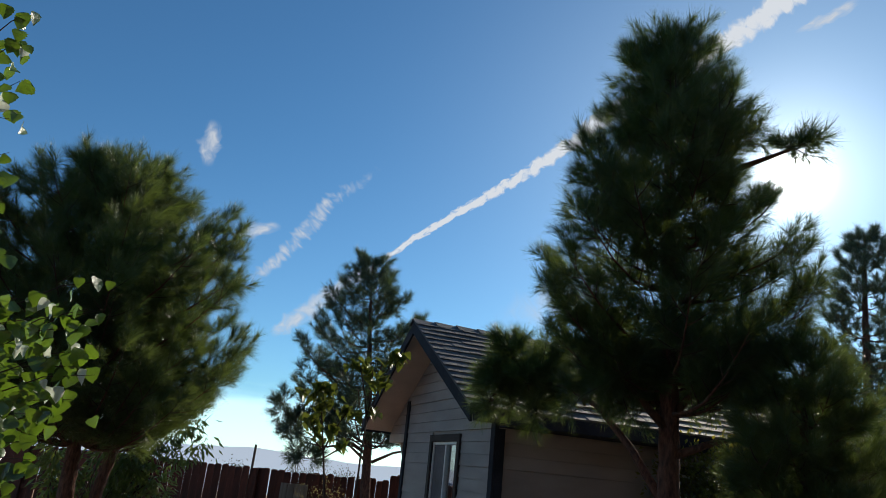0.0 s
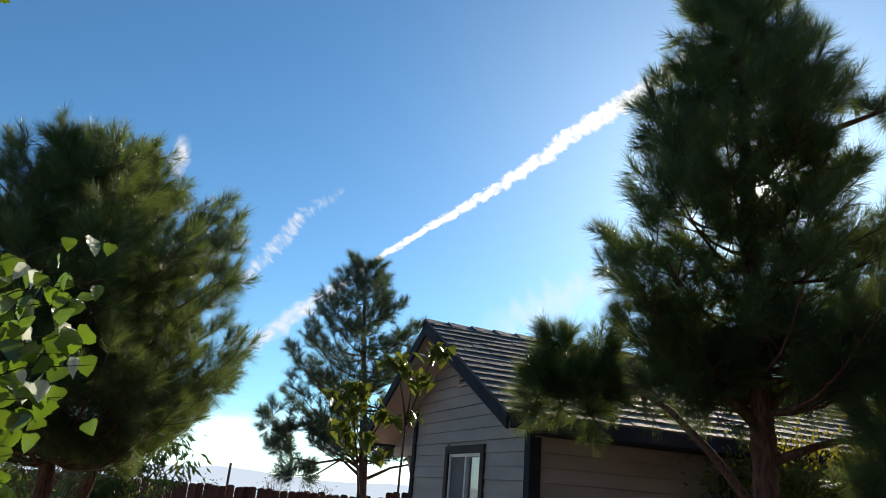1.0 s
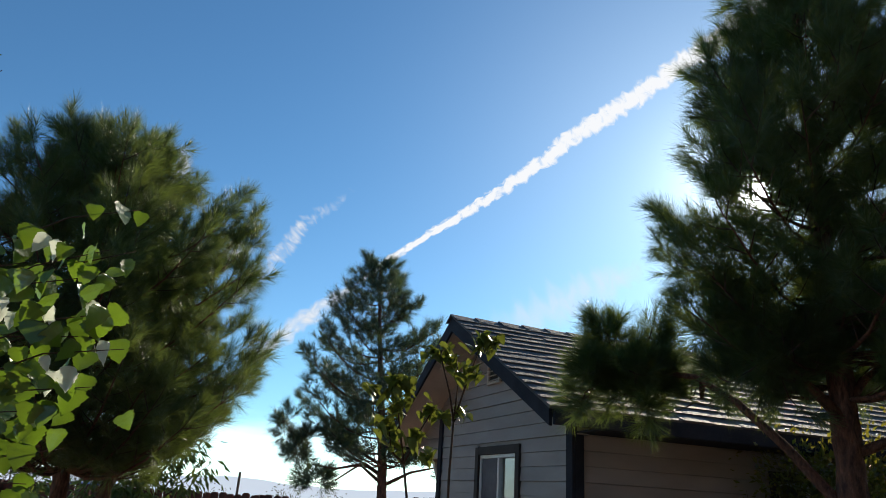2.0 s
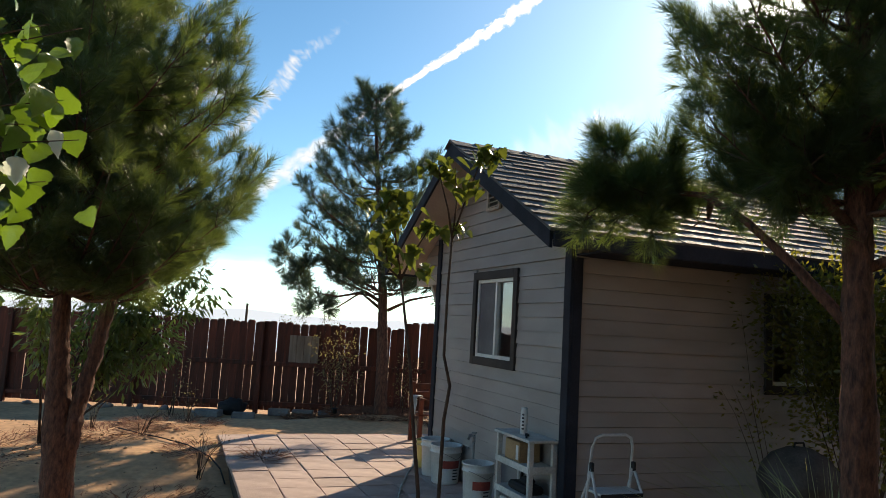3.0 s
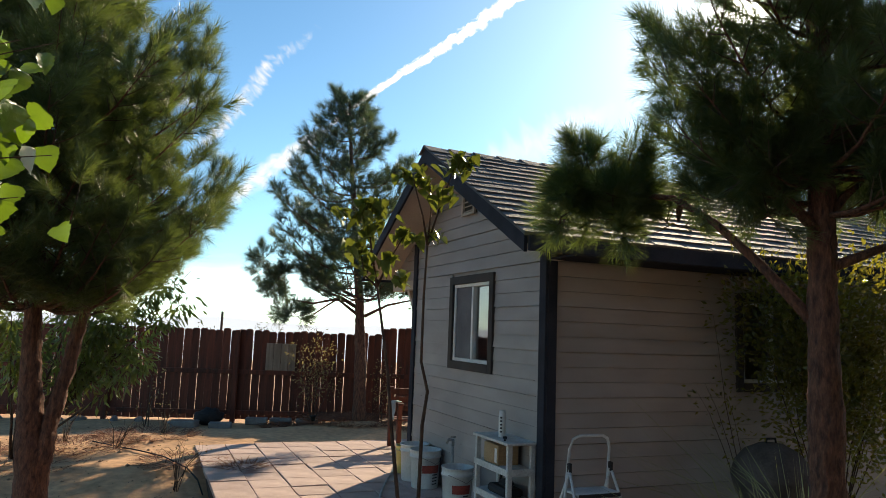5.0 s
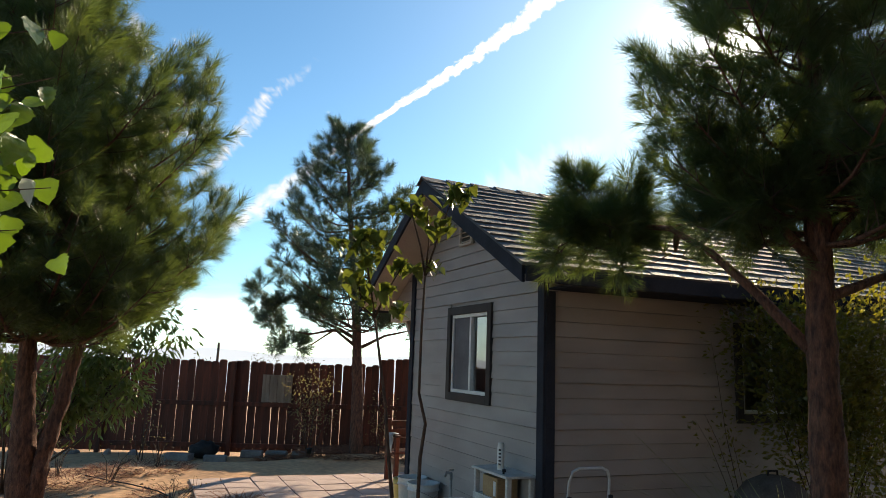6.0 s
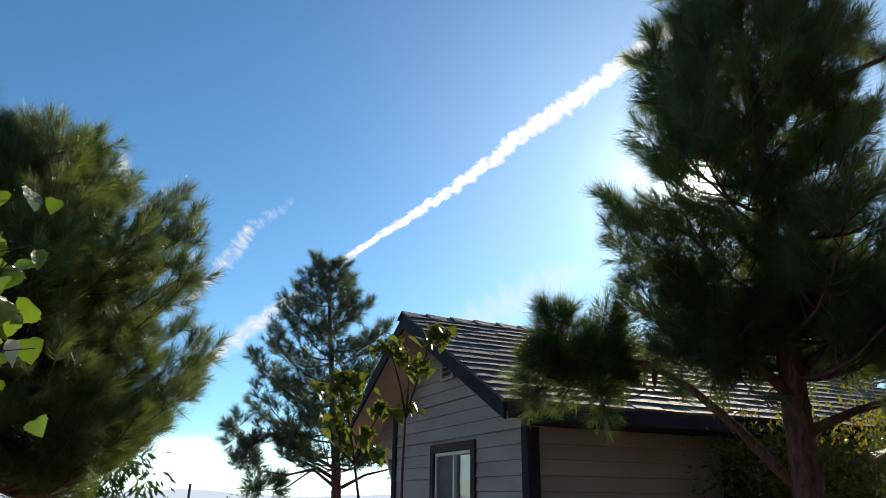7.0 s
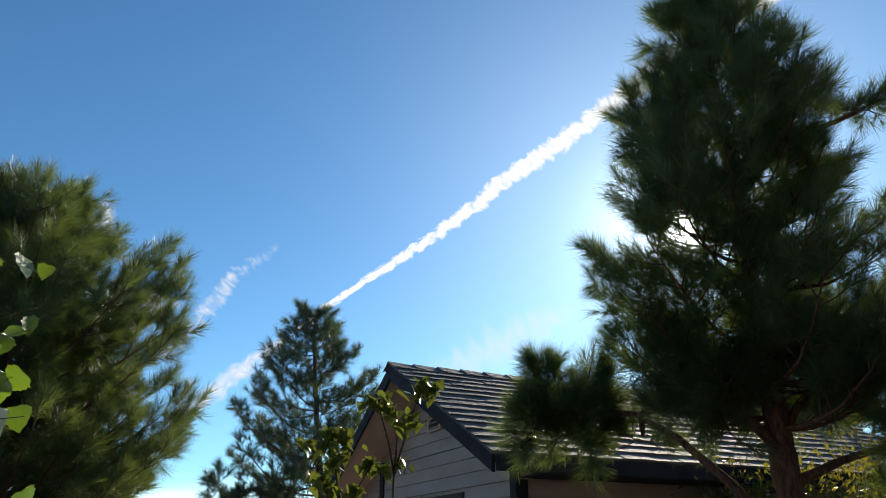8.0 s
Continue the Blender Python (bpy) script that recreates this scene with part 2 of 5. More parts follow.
trail_mat = cloud_material("contrail_ice", 1.0, 0.2, 0.85, 0.85, (1.5, 2.6, 1.0), 1.0, 1.8)
broken_mat = cloud_material("broken_contrail", 1.0, 0.25, 1.7, 0.75, (2.0, 1.2, 1.0), 0.8, 2.4)
veil_mat = cloud_material("cloud_veil", 0.8, 0.15, 2.1, 0.75, (0.9, 2.2, 1.0), 1.3, 1.5)
wisp_mat = cloud_material("thin_cloud", 0.8, 0.2, 1.35, 0.75, (1.2, 3.0, 1.0), 0.8, 1.6)


# ---- building tools ----
def mesh_of(name, verts, faces, mat, smooth=False):
    me = bpy.data.meshes.new(name)
    me.from_pydata([tuple(v) for v in verts], [], faces)
    if mat:
        me.materials.append(mat)
    if smooth:
        me.polygons.foreach_set("use_smooth", [True] * len(me.polygons))
    me.update()
    return me


def thing(name, label, category, at=(0, 0, 0), rz=0.0, group="", kind=""):
    ob = tagged(new(name), label, category, group, kind)
    ob.matrix_world = pose(*at, 0, 0, rz)
    return ob


def part(name, bm, mat, parent, label="", smooth=False):
    """One mesh object under a thing or a part; bm is a bmesh or a finished mesh."""
    if isinstance(bm, bmesh.types.BMesh):
        bmesh.ops.recalc_face_normals(bm, faces=bm.faces)
        me = bpy.data.meshes.new(name)
        bm.to_mesh(me)
        bm.free()
        me.materials.append(mat)
        if smooth:
            me.polygons.foreach_set("use_smooth", [True] * len(me.polygons))
    else:
        me = bm
    ob = new(name, me)
    ob.parent = parent
    if label:
        ob["label"] = label
    return ob


def box(bm, x0, x1, y0, y1, z0, z1, bevel=0.0, m=None):
    vs = [bm.verts.new(p) for p in ((x0, y0, z0), (x1, y0, z0), (x1, y1, z0), (x0, y1, z0), (x0, y0, z1), (x1, y0, z1), (x1, y1, z1), (x0, y1, z1))]
    fs = [bm.faces.new([vs[i] for i in f]) for f in ((3, 2, 1, 0), (4, 5, 6, 7), (0, 1, 5, 4), (1, 2, 6, 5), (2, 3, 7, 6), (3, 0, 4, 7))]
    if m:
        bmesh.ops.transform(bm, matrix=m, verts=vs)
    if bevel:
        es = list({e for f in fs for e in f.edges})
        bmesh.ops.bevel(bm, geom=es, offset=bevel, segments=1, affect="EDGES")
    return bm


def boxed(*a, **k):
    return box(bmesh.new(), *a, **k)


def prism(bm, outline, axis, a, b):
    """An outline (pairs in the plane across the axis) pushed from a to b along x (0), y (1) or z (2)."""
    def place(p, c):
        return (c, p[0], p[1]) if axis == 0 else (p[0], c, p[1]) if axis == 1 else (p[0], p[1], c)
    lo = [bm.verts.new(place(p, a)) for p in outline]
    hi = [bm.verts.new(place(p, b)) for p in outline]
    n = len(outline)
    bm.faces.new(lo)
    bm.faces.new(hi[::-1])
    for i in range(n):
        bm.faces.new((lo[i], lo[(i + 1) % n], hi[(i + 1) % n], hi[i]))
    return bm


def tube_data(points, radii, sides=6, caps=True):
    """Verts and faces of a round stem along points."""
    pts = [Vector(p) for p in points]
    vs, fs = [], []
    up = Vector((0.31, 0.17, 0.93))
    for i, p in enumerate(pts):
        d = (pts[min(i + 1, len(pts) - 1)] - pts[max(i - 1, 0)]).normalized()
        a = d.cross(up)
        a = a.normalized() if a.length > 1e-3 else Vector((1, 0, 0))
        b = d.cross(a)
        for k in range(sides):
            w = 2 * math.pi * k / sides
            vs.append(p + (a * math.cos(w) + b * math.sin(w)) * radii[i])
    for i in range(len(pts) - 1):
        for k in range(sides):
            k2 = (k + 1) % sides
            fs.append((i * sides + k, i * sides + k2, (i + 1) * sides + k2, (i + 1) * sides + k))
    if caps:
        fs.append(tuple(range(sides))[::-1])
        fs.append(tuple((len(pts) - 1) * sides + k for k in range(sides)))
    return vs, fs


def tube(name, points, radii, mat, parent, sides=6, label=""):
    if isinstance(radii, (int, float)):
        radii = [radii] * len(points)
    vs, fs = tube_data(points, radii, sides)
    return part(name, mesh_of(name, vs, fs, mat, True), mat, parent, label)


def lathe(profile, sides=20):
    """Verts and faces of a turned shape from (radius, z) pairs."""
    vs, fs = [], []
    for r, z in profile:
        for k in range(sides):
            w = 2 * math.pi * k / sides
            vs.append((r * math.cos(w), r * math.sin(w), z))
    for i in range(len(profile) - 1):
        for k in range(sides):
            k2 = (k + 1) % sides
            fs.append((i * sides + k, i * sides + k2, (i + 1) * sides + k2, (i + 1) * sides + k))
    return vs, fs


def bulk(name, verts, tris, mat):
    """A mesh of many loose triangles, straight from arrays."""
    me = bpy.data.meshes.new(name)
    n, k = len(verts), len(tris)
    me.vertices.add(n)
    me.vertices.foreach_set("co", np.asarray(verts, np.float32).ravel())
    me.loops.add(3 * k)
    me.loops.foreach_set("vertex_index", np.asarray(tris, np.int32).ravel())
    me.polygons.add(k)
    me.polygons.foreach_set("loop_start", np.arange(k, dtype=np.int32) * 3)
    me.materials.append(mat)
    me.update(calc_edges=True)
    return me


# ---- ground ----
PATIO = 0.20


def ground_height(x, y):
    near = max(0.0, 1 - math.hypot(x + 2, y - 2) / 30)

    def ease(v, a, b):
        f = min(1.0, max(0.0, (v - a) / (b - a)))
        return f * f * (3 - 2 * f)
    mound = 0.19 * ease(y, 2.6, 4.4) * (1 - ease(y, 6.6, 8.2)) * (1 - ease(x, 0.5, 2.5)) * ease(x, -12, -9)
    return near * (0.05 * noise.noise((x * 0.5, y * 0.5, 0)) + 0.025 * noise.noise((x * 1.9, y * 1.9, 3))) - 0.02 + mound + 0.12 * math.exp(-((x - 0.4) ** 2 + (y - 7.4) ** 2) / 0.7) - 0.05 * min(3000.0, max(0.0, math.hypot(x, y - 2) - 16))


def build_ground():
    xs = sorted(set([-3000, -900, -300, -100, -50, -25] + [-14 + 0.25 * i for i in range(112)] + [25, 50, 100, 300, 900, 3000]))
    ys = sorted(set([-3000, -900, -300, -100, -50, -25] + [-12 + 0.25 * i for i in range(112)] + [25, 50, 100, 300, 900, 3000]))
    vs = [(x, y, ground_height(x, y)) for y in ys for x in xs]
    n = len(xs)
    fs = [(j * n + i, j * n + i + 1, (j + 1) * n + i + 1, (j + 1) * n + i) for j in range(len(ys) - 1) for i in range(n - 1)]
    ob = new("ground", mesh_of("ground", vs, fs, dirt, True))
    tagged(ob, "dry sandy yard dirt with ruts and litter", "ground", kind="structure")


build_ground()


# ---- the house ----
LAP = 0.386 / 3
RIDGE_Y, RIDGE_Z, EAVE_Y0, EAVE_Y1, EAVE_Z = 1.80, 3.89, -0.42, 4.03, 2.69
HOUSE_L, GABLE_X, BACK_Y = 5.6, -0.48, 3.14
PITCH = (RIDGE_Z - EAVE_Z) / (RIDGE_Y - EAVE_Y0)
WIN_Y0, WIN_Y1, WIN_Z0, WIN_Z1 = 0.935, 1.988, 1.488, 2.483
SIDE_X0, SIDE_X1, SIDE_Z0, SIDE_Z1 = 2.10, 3.10, 1.41, 2.36


def roof_under(y):
    """Height of the roof's underside."""
    return RIDGE_Z - 0.13 - PITCH * abs(y - RIDGE_Y)


house = thing("garden_house", "small beige lap-sided garden house with dark trim and shingle roof", "house")


def board(name, outline, axis, at, thick, lean, parent):
    """A lap board: an outline on a wall, its lower edge standing further out than its upper."""
    vs, n = [], len(outline)
    zs = [p[1] for p in outline]
    z0, z1 = min(zs), max(zs)
    for out in (0, 1):
        for p in outline:
            o = at - (thick + lean * (z1 - p[1]) / (z1 - z0)) * out
            vs.append((o, p[0], p[1]) if axis == 0 else (p[0], o, p[1]))
    fs = [tuple(range(n, 2 * n)), tuple(range(n))[::-1]] + [(i, (i + 1) % n, n + (i + 1) % n, n + i) for i in range(n)]
    return part(name, mesh_of(name, vs, fs, siding_paint), siding_paint, parent)


def wall_strip(bm, axis, a, b, spans, holes, t0, t1):
    """A wall slab along one axis, with oblong holes (u0, u1, z0, z1)."""
    u0, u1, z0, z1 = spans
    for h in holes:
        for q in ((u0, h[0], z0, z1), (h[1], u1, z0, z1), (h[0], h[1], z0, h[2]), (h[0], h[1], h[3], z1)):
            if axis == 0:
                box(bm, t0, t1, q[0], q[1], q[2], q[3])
            else:
                box(bm, q[0], q[1], t0, t1, q[2], q[3])
    return bm


def build_walls():
    bm = bmesh.new()
    wall_strip(bm, 0, 0, 0, (0.0, BACK_Y, PATIO - 0.2, 2.52), [(WIN_Y0 + 0.09, WIN_Y1 - 0.09, WIN_Z0 + 0.09, WIN_Z1 - 0.09)], 0.0, 0.12)
    prism(bm, [(-0.05, 2.52), (BACK_Y, 2.52), (3.95, 2.52), (RIDGE_Y, roof_under(RIDGE_Y)), (-0.05, roof_under(-0.05))], 0, 0.0, 0.12)
    gable = part("gable_wall", bm, siding_paint, house)
    bm = bmesh.new()
    wall_strip(bm, 1, 0, 0, (0.12, HOUSE_L, PATIO - 0.2, 2.56), [(SIDE_X0 + 0.09, SIDE_X1 - 0.09, SIDE_Z0 + 0.09, SIDE_Z1 - 0.09)], 0.0, 0.12)
    side = part("side_wall", bm, siding_paint, house)
    part("back_wall", boxed(0.12, HOUSE_L, BACK_Y - 0.12, BACK_Y, 0, 2.9), siding_paint, house)
    bm = bmesh.new()
    prism(bm, [(0.12, 0.0), (BACK_Y - 0.12, 0.0), (BACK_Y - 0.12, 2.9), (RIDGE_Y, roof_under(RIDGE_Y) - 0.02), (0.12, 2.7)], 0, HOUSE_L - 0.12, HOUSE_L)
    part("end_wall", bm, siding_paint, house)
    part("floor_slab", boxed(0.12, HOUSE_L - 0.12, 0.12, BACK_Y - 0.12, 0.0, PATIO), dark_inside, house)
    part("inner_lining", boxed(1.8, 1.84, 0.13, BACK_Y - 0.13, PATIO, 2.6), dark_inside, house)
    # lap boards; every third lap stands a little prouder
    z, k = 1.366 - 9 * LAP, 0
    while z < roof_under(RIDGE_Y) - 0.03:
        z0, z1 = max(z, PATIO + 0.02), z + LAP
        proud = k % 3 == 0
        thick, lean = 0.016, (0.014 if proud else 0.009)
        next_proud = (k + 1) % 3 == 0
        top = min(z1 - (0.008 if next_proud else 0.004), roof_under(RIDGE_Y) - 0.01)
        if z1 > PATIO + 0.05:
            lo = (0.0, BACK_Y) if z0 < 2.52 else (0.0, 3.95)

            def edge(zz):
                half = (roof_under(RIDGE_Y) - zz) / PITCH
                return max(lo[0], RIDGE_Y - half), min(lo[1], RIDGE_Y + half)
            (a0, b0), (a1, b1) = edge(z0), edge(top)
            if z1 > WIN_Z0 + 0.02 and z0 < WIN_Z1 - 0.02:
                segs = [((a0, WIN_Y0 + 0.01), (a1, WIN_Y0 + 0.01)), ((WIN_Y1 - 0.01, b0), (WIN_Y1 - 0.01, b1))]
            else:
                segs = [((a0, b0), (a1, b1))]
            for (p0, q0), (p1, q1) in segs:
                if q0 - p0 > 0.02:
                    board("siding_board", [(p0, z0), (q0, z0), (max(q1, p1 + 0.004), top), (p1, top)], 0, 0.0, thick, lean, gable)
            if z1 < 2.60:
                segs = [(0.02, SIDE_X0 + 0.01), (SIDE_X1 - 0.01, HOUSE_L)] if z1 > SIDE_Z0 + 0.02 and z0 < SIDE_Z1 - 0.02 else [(0.02, HOUSE_L)]
                for p, q in segs:
                    board("siding_board", [(p, z0), (q, z0), (q, top), (p, top)], 1, 0.0, thick, lean, side)
        z, k = z1, k + 1
    # corner boards
    part("corner_board", boxed(-0.045, -0.020, -0.045, 0.06, PATIO, 2.6, 0.003), trim_paint, house)
    part("corner_board", boxed(-0.019, 0.072, -0.047, -0.020, PATIO, 2.58, 0.003), trim_paint, house)
    part("corner_board", boxed(-0.045, -0.020, BACK_Y - 0.09, BACK_Y + 0.02, PATIO, 2.97, 0.003), trim_paint, house)
    part("corner_board", boxed(HOUSE_L - 0.1, HOUSE_L + 0.03, -0.034, -0.012, PATIO, 2.6, 0.003), trim_paint, house)


build_walls()


def build_roof():
    roof = None
    for s, y_eave in ((0, EAVE_Y0), (1, EAVE_Y1)):
        y_in = y_eave
        z_e = RIDGE_Z - PITCH * abs(y_in - RIDGE_Y)
        bm = bmesh.new()
        prism(bm, [(y_in, z_e - 0.045), (RIDGE_Y, RIDGE_Z - 0.045), (RIDGE_Y, RIDGE_Z - 0.10), (y_in, z_e - 0.10)], 0, GABLE_X + 0.03, HOUSE_L + 0.4)
        ob = part("roof", bm, roof_deck, house, "grey weathered shingle roof slope")
        bm = bmesh.new()
        prism(bm, [(y_in, z_e - 0.104), (RIDGE_Y, RIDGE_Z - 0.104), (RIDGE_Y, RIDGE_Z - 0.125), (y_in, z_e - 0.125)], 0, GABLE_X + 0.03, 0.0)
        part("soffit", bm, soffit_paint, house, "pale board under the roof overhang")
        # rake board on the gable
        bm = bmesh.new()
        prism(bm, [(y_in, z_e - 0.03), (RIDGE_Y, RIDGE_Z - 0.03), (RIDGE_Y, RIDGE_Z - 0.185), (y_in, z_e - 0.165)], 0, GABLE_X, GABLE_X + 0.028)
        part("rake_board", bm, trim_paint, house, "dark blue painted rake board")
        if s == 0:
            roof = ob
            part("fascia_board", boxed(GABLE_X + 0.03, HOUSE_L + 0.4, y_in - 0.03, y_in - 0.002, z_e - 0.155, z_e - 0.012, 0.003), trim_paint, house, "dark painted fascia board")
            part("eave_soffit", boxed(0.0, HOUSE_L + 0.35, y_in, -0.02, z_e - 0.16, z_e - 0.145), trim_paint, house)
        else:
            part("fascia_board", boxed(GABLE_X + 0.03, HOUSE_L + 0.4, y_in + 0.002, y_in + 0.03, z_e - 0.155, z_e - 0.012, 0.003), trim_paint, house, "dark painted fascia board")
            part("porch_beam", boxed(-0.03, 0.12, BACK_Y + 0.02, 3.98, 2.40, 2.52, 0.004), soffit_paint, house, "beige beam over the open porch")
            part("porch_post", boxed(4.6, 4.7, 3.8, 3.9, PATIO, 2.52, 0.004), trim_paint, house)
            bm = bmesh.new()
            prism(bm, [(BACK_Y, 2.02), (BACK_Y + 0.06, 2.02), (BACK_Y + 0.42, 2.40), (BACK_Y + 0.34, 2.40)], 0, 0.02, 0.09)
            part("bracket", bm, soffit_paint, house, "beige diagonal porch bracket")
    # shingles on the slope over the side wall
    run = math.hypot(RIDGE_Y - EAVE_Y0, RIDGE_Z - EAVE_Z)
    ang = math.atan(PITCH)
    rows, width = 15, 0.32
    expo = run / rows
    rnd = random.Random(5)
    kinds = []
    for i in range(6):
        bm = bmesh.new()
        w, l, th = width - 0.006, expo * 1.35, 0.028 + 0.007 * rnd.random()
        d0 = 0.006 * rnd.random()
        vs = [bm.verts.new(p) for p in ((0, -d0, 0.004), (w, -0.006 * rnd.random(), 0.004), (w, l, 0.0), (0, l, 0.0), (0, -d0, th), (w / 2, -0.004 * rnd.random(), th + 0.003 * rnd.random()), (w, 0, th), (w, l, 0.006), (0, l, 0.006))]
        for f in ((3, 2, 1, 0), (0, 1, 6, 5, 4), (4, 5, 6, 7, 8), (1, 2, 7, 6), (2, 3, 8, 7), (3, 0, 4, 8)):
            bm.faces.new([vs[j] for j in f])
        me = bpy.data.meshes.new("shingle")
        bm.to_mesh(me)
        bm.free()
        me.materials.append(shingle_mat)
        kinds.append(me)
    for r in range(rows):
        x = GABLE_X - 0.012
        first = r % 2
        while x < HOUSE_L + 0.38:
            ob = new("shingle", rnd.choice(kinds))
            ob.parent = roof
            s = r * expo - 0.025
            w = 0.5 if first else 1.0
            first = 0
            ob.matrix_world = pose(x, EAVE_Y0 + s * math.cos(ang), EAVE_Z + s * math.sin(ang) - 0.028, 0, 0, 0) @ Matrix.Rotation(ang + 0.035 + rnd.uniform(-0.01, 0.012), 4, "X") @ Matrix.Diagonal((w, 1, 1, 1))
            x += width * w
    # ridge caps, each lapped over the next
    cap = bmesh.new()
    for sgn in (-1, 1):
        vs = [cap.verts.new(p) for p in ((0, 0, 0.02), (0.36, 0, 0.002), (0.36, sgn * 0.15, 0.002 - 0.15 * PITCH), (0, sgn * 0.15, 0.02 - 0.15 * PITCH), (0, 0, 0.0), (0, sgn * 0.15, -0.15 * PITCH))]
        cap.faces.new(vs[:4])
        cap.faces.new((vs[0], vs[3], vs[5], vs[4]))
    me = bpy.data.meshes.new("ridge_cap")
    cap.to_mesh(me)
    cap.free()
    me.materials.append(shingle_mat)
    x = GABLE_X - 0.02
    while x < HOUSE_L + 0.3:
        ob = new("ridge_cap", me)
        ob.parent = roof
        ob.matrix_world = pose(x, RIDGE_Y, RIDGE_Z - 0.012 + rnd.uniform(0, 0.006))
        x += 0.30
    # gable vent; its dark backing paints in the shade between the louvres
    vent = part("gable_vent", boxed(-0.036, -0.02, 1.40, 1.71, 3.14, 3.47), roof_deck, house, "louvred gable vent")
    for i in range(6):
        bm = boxed(-0.012, 0.012, 1.43, 1.68, -0.004, 0.004, m=None)
        lou = part("louvre", bm, soffit_paint, vent)
        lou.matrix_world = pose(-0.052, 0, 3.175 + i * 0.052) @ Matrix.Rotation(radians(-38), 4, "Y")
    bm = bmesh.new()
    box(bm, -0.06, -0.035, 1.395, 1.43, 3.135, 3.475)
    box(bm, -0.06, -0.035, 1.68, 1.715, 3.135, 3.475)
    box(bm, -0.06, -0.035, 1.43, 1.68, 3.135, 3.16)
    part("vent_frame", bm, soffit_paint, vent)


build_roof()


def build_window(u0, u1, z0, z1, axis, label):
    """A sliding window with dark outer trim, a white frame, a screened half and a clear half."""
    def bx(a0, a1, d0, d1, c0, c1, bevel=0.003):
        # a along the wall, d outwards from the wall
        return boxed(-d1, -d0, a0, a1, c0, c1, bevel) if axis == 0 else boxed(a0, a1, -d1, -d0, c0, c1, bevel)
    win = part("window", bx(u0 + 0.092, u1 - 0.092, -0.118, -0.054, z0 + 0.092, z0 + 0.106), vinyl, house, label)
    t = 0.085
    for q in ((u0, u0 + t, z0, z1), (u1 - t, u1, z0, z1), (u0 + t, u1 - t, z1 - t, z1), (u0 + t, u1 - t, z0, z0 + t)):
        part("outer_trim", bx(q[0], q[1], 0.008, 0.046, q[2], q[3]), window_trim_paint, win, "dark brown painted window trim")
    a0, a1, c0, c1 = u0 + t, u1 - t, z0 + t, z1 - t
    f = 0.035
    for q in ((a0, a0 + f, c0, c1), (a1 - f, a1, c0, c1), (a0 + f, a1 - f, c1 - f, c1), (a0 + f, a1 - f, c0, c0 + f)):
        part("window_frame", bx(q[0], q[1], -0.05, 0.022, q[2], q[3]), vinyl, win, "white vinyl frame")
    mid = (a0 + a1) / 2
    part("meeting_rail", bx(mid - 0.02, mid + 0.02, -0.045, 0.012, c0 + f, c1 - f), vinyl, win, "white vinyl meeting rail")
    for k, (p, q) in enumerate(((a0 + f, mid - 0.02), (mid + 0.02, a1 - f))):
        pane = part("pane", bx(p, q, -0.030, -0.024, c0 + f, c1 - f, 0), glass, win)
        pane.visible_shadow = False
        if k == 1:
            part("insect_screen", bx(p, q, 0.002, 0.006, c0 + f, c1 - f, 0), blind_mat, win, "dark grey insect screen")


build_window(WIN_Y0, WIN_Y1, WIN_Z0, WIN_Z1, 0, "sliding window with one screened half")
build_window(SIDE_X0, SIDE_X1, SIDE_Z0, SIDE_Z1, 1, "sliding window half hidden by shrubs")


# ---- fence ----
F0, FD = Vector((-2.3, 9.4, 0)), Vector((0.954, -0.299, 0)).normalized()
FROT = math.degrees(math.atan2(FD.y, FD.x))


def build_fence():
    fence = thing("fence", "red-brown stained dog-eared picket fence with daylight gaps", "fence", (F0.x, F0.y, 0), FROT)
    rnd = random.Random(3)
    kinds = []
    for h in (1.72, 1.735, 1.75):
        bm = bmesh.new()
        w, foot = 0.0745, 0.0722
        prism(bm, [(-foot, 0.0), (foot, 0.0), (foot, 0.85), (w, 1.0), (w, h - 0.03), (w - 0.03, h), (-w + 0.03, h), (-w, h - 0.03), (-w, 1.0), (-foot, 0.85)], 1, -0.009, 0.009)
        bmesh.ops.recalc_face_normals(bm, faces=bm.faces)
        me = bpy.data.meshes.new("picket")
        bm.to_mesh(me)
        bm.free()
        me.materials.append(fence_wood)
        kinds.append(me)
    u = -11.0
    while u < 9.5:
        ob = new("picket", rnd.choice(kinds))
        ob.parent = fence
        up = 0.13 if u > 3.75 else 0.0
        ob.matrix_local = pose(u, rnd.uniform(-0.004, 0.004), 0.03 + up + rnd.uniform(-0.008, 0.008), rnd.uniform(-0.4, 0.4), rnd.uniform(-0.55, 0.55), rnd.uniform(-1.5, 1.5))
        u += 0.1475 + rnd.choice((0.0005, 0.001, 0.0015, 0.002, 0.005))
    for p in range(-5, 5):
        part("post", boxed(p * 2.4 - 1.5 - 0.045, p * 2.4 - 1.5 + 0.045, -0.105, -0.015, -0.1, 1.76, 0.005), fence_wood, fence)
        for zz in (0.12, 0.90):
            part("rail", boxed(p * 2.4 - 1.455, p * 2.4 + 0.855, -0.055, -0.015, zz, zz + 0.085, 0.004), fence_wood, fence)
    for i in range(4):
        part("patch_board", boxed(1.46 + i * 0.145, 1.46 + i * 0.145 + 0.139, -0.034, -0.016, 0.99, 1.52, 0.003), grey_wood, fence, "bare weathered replacement board")


build_fence()


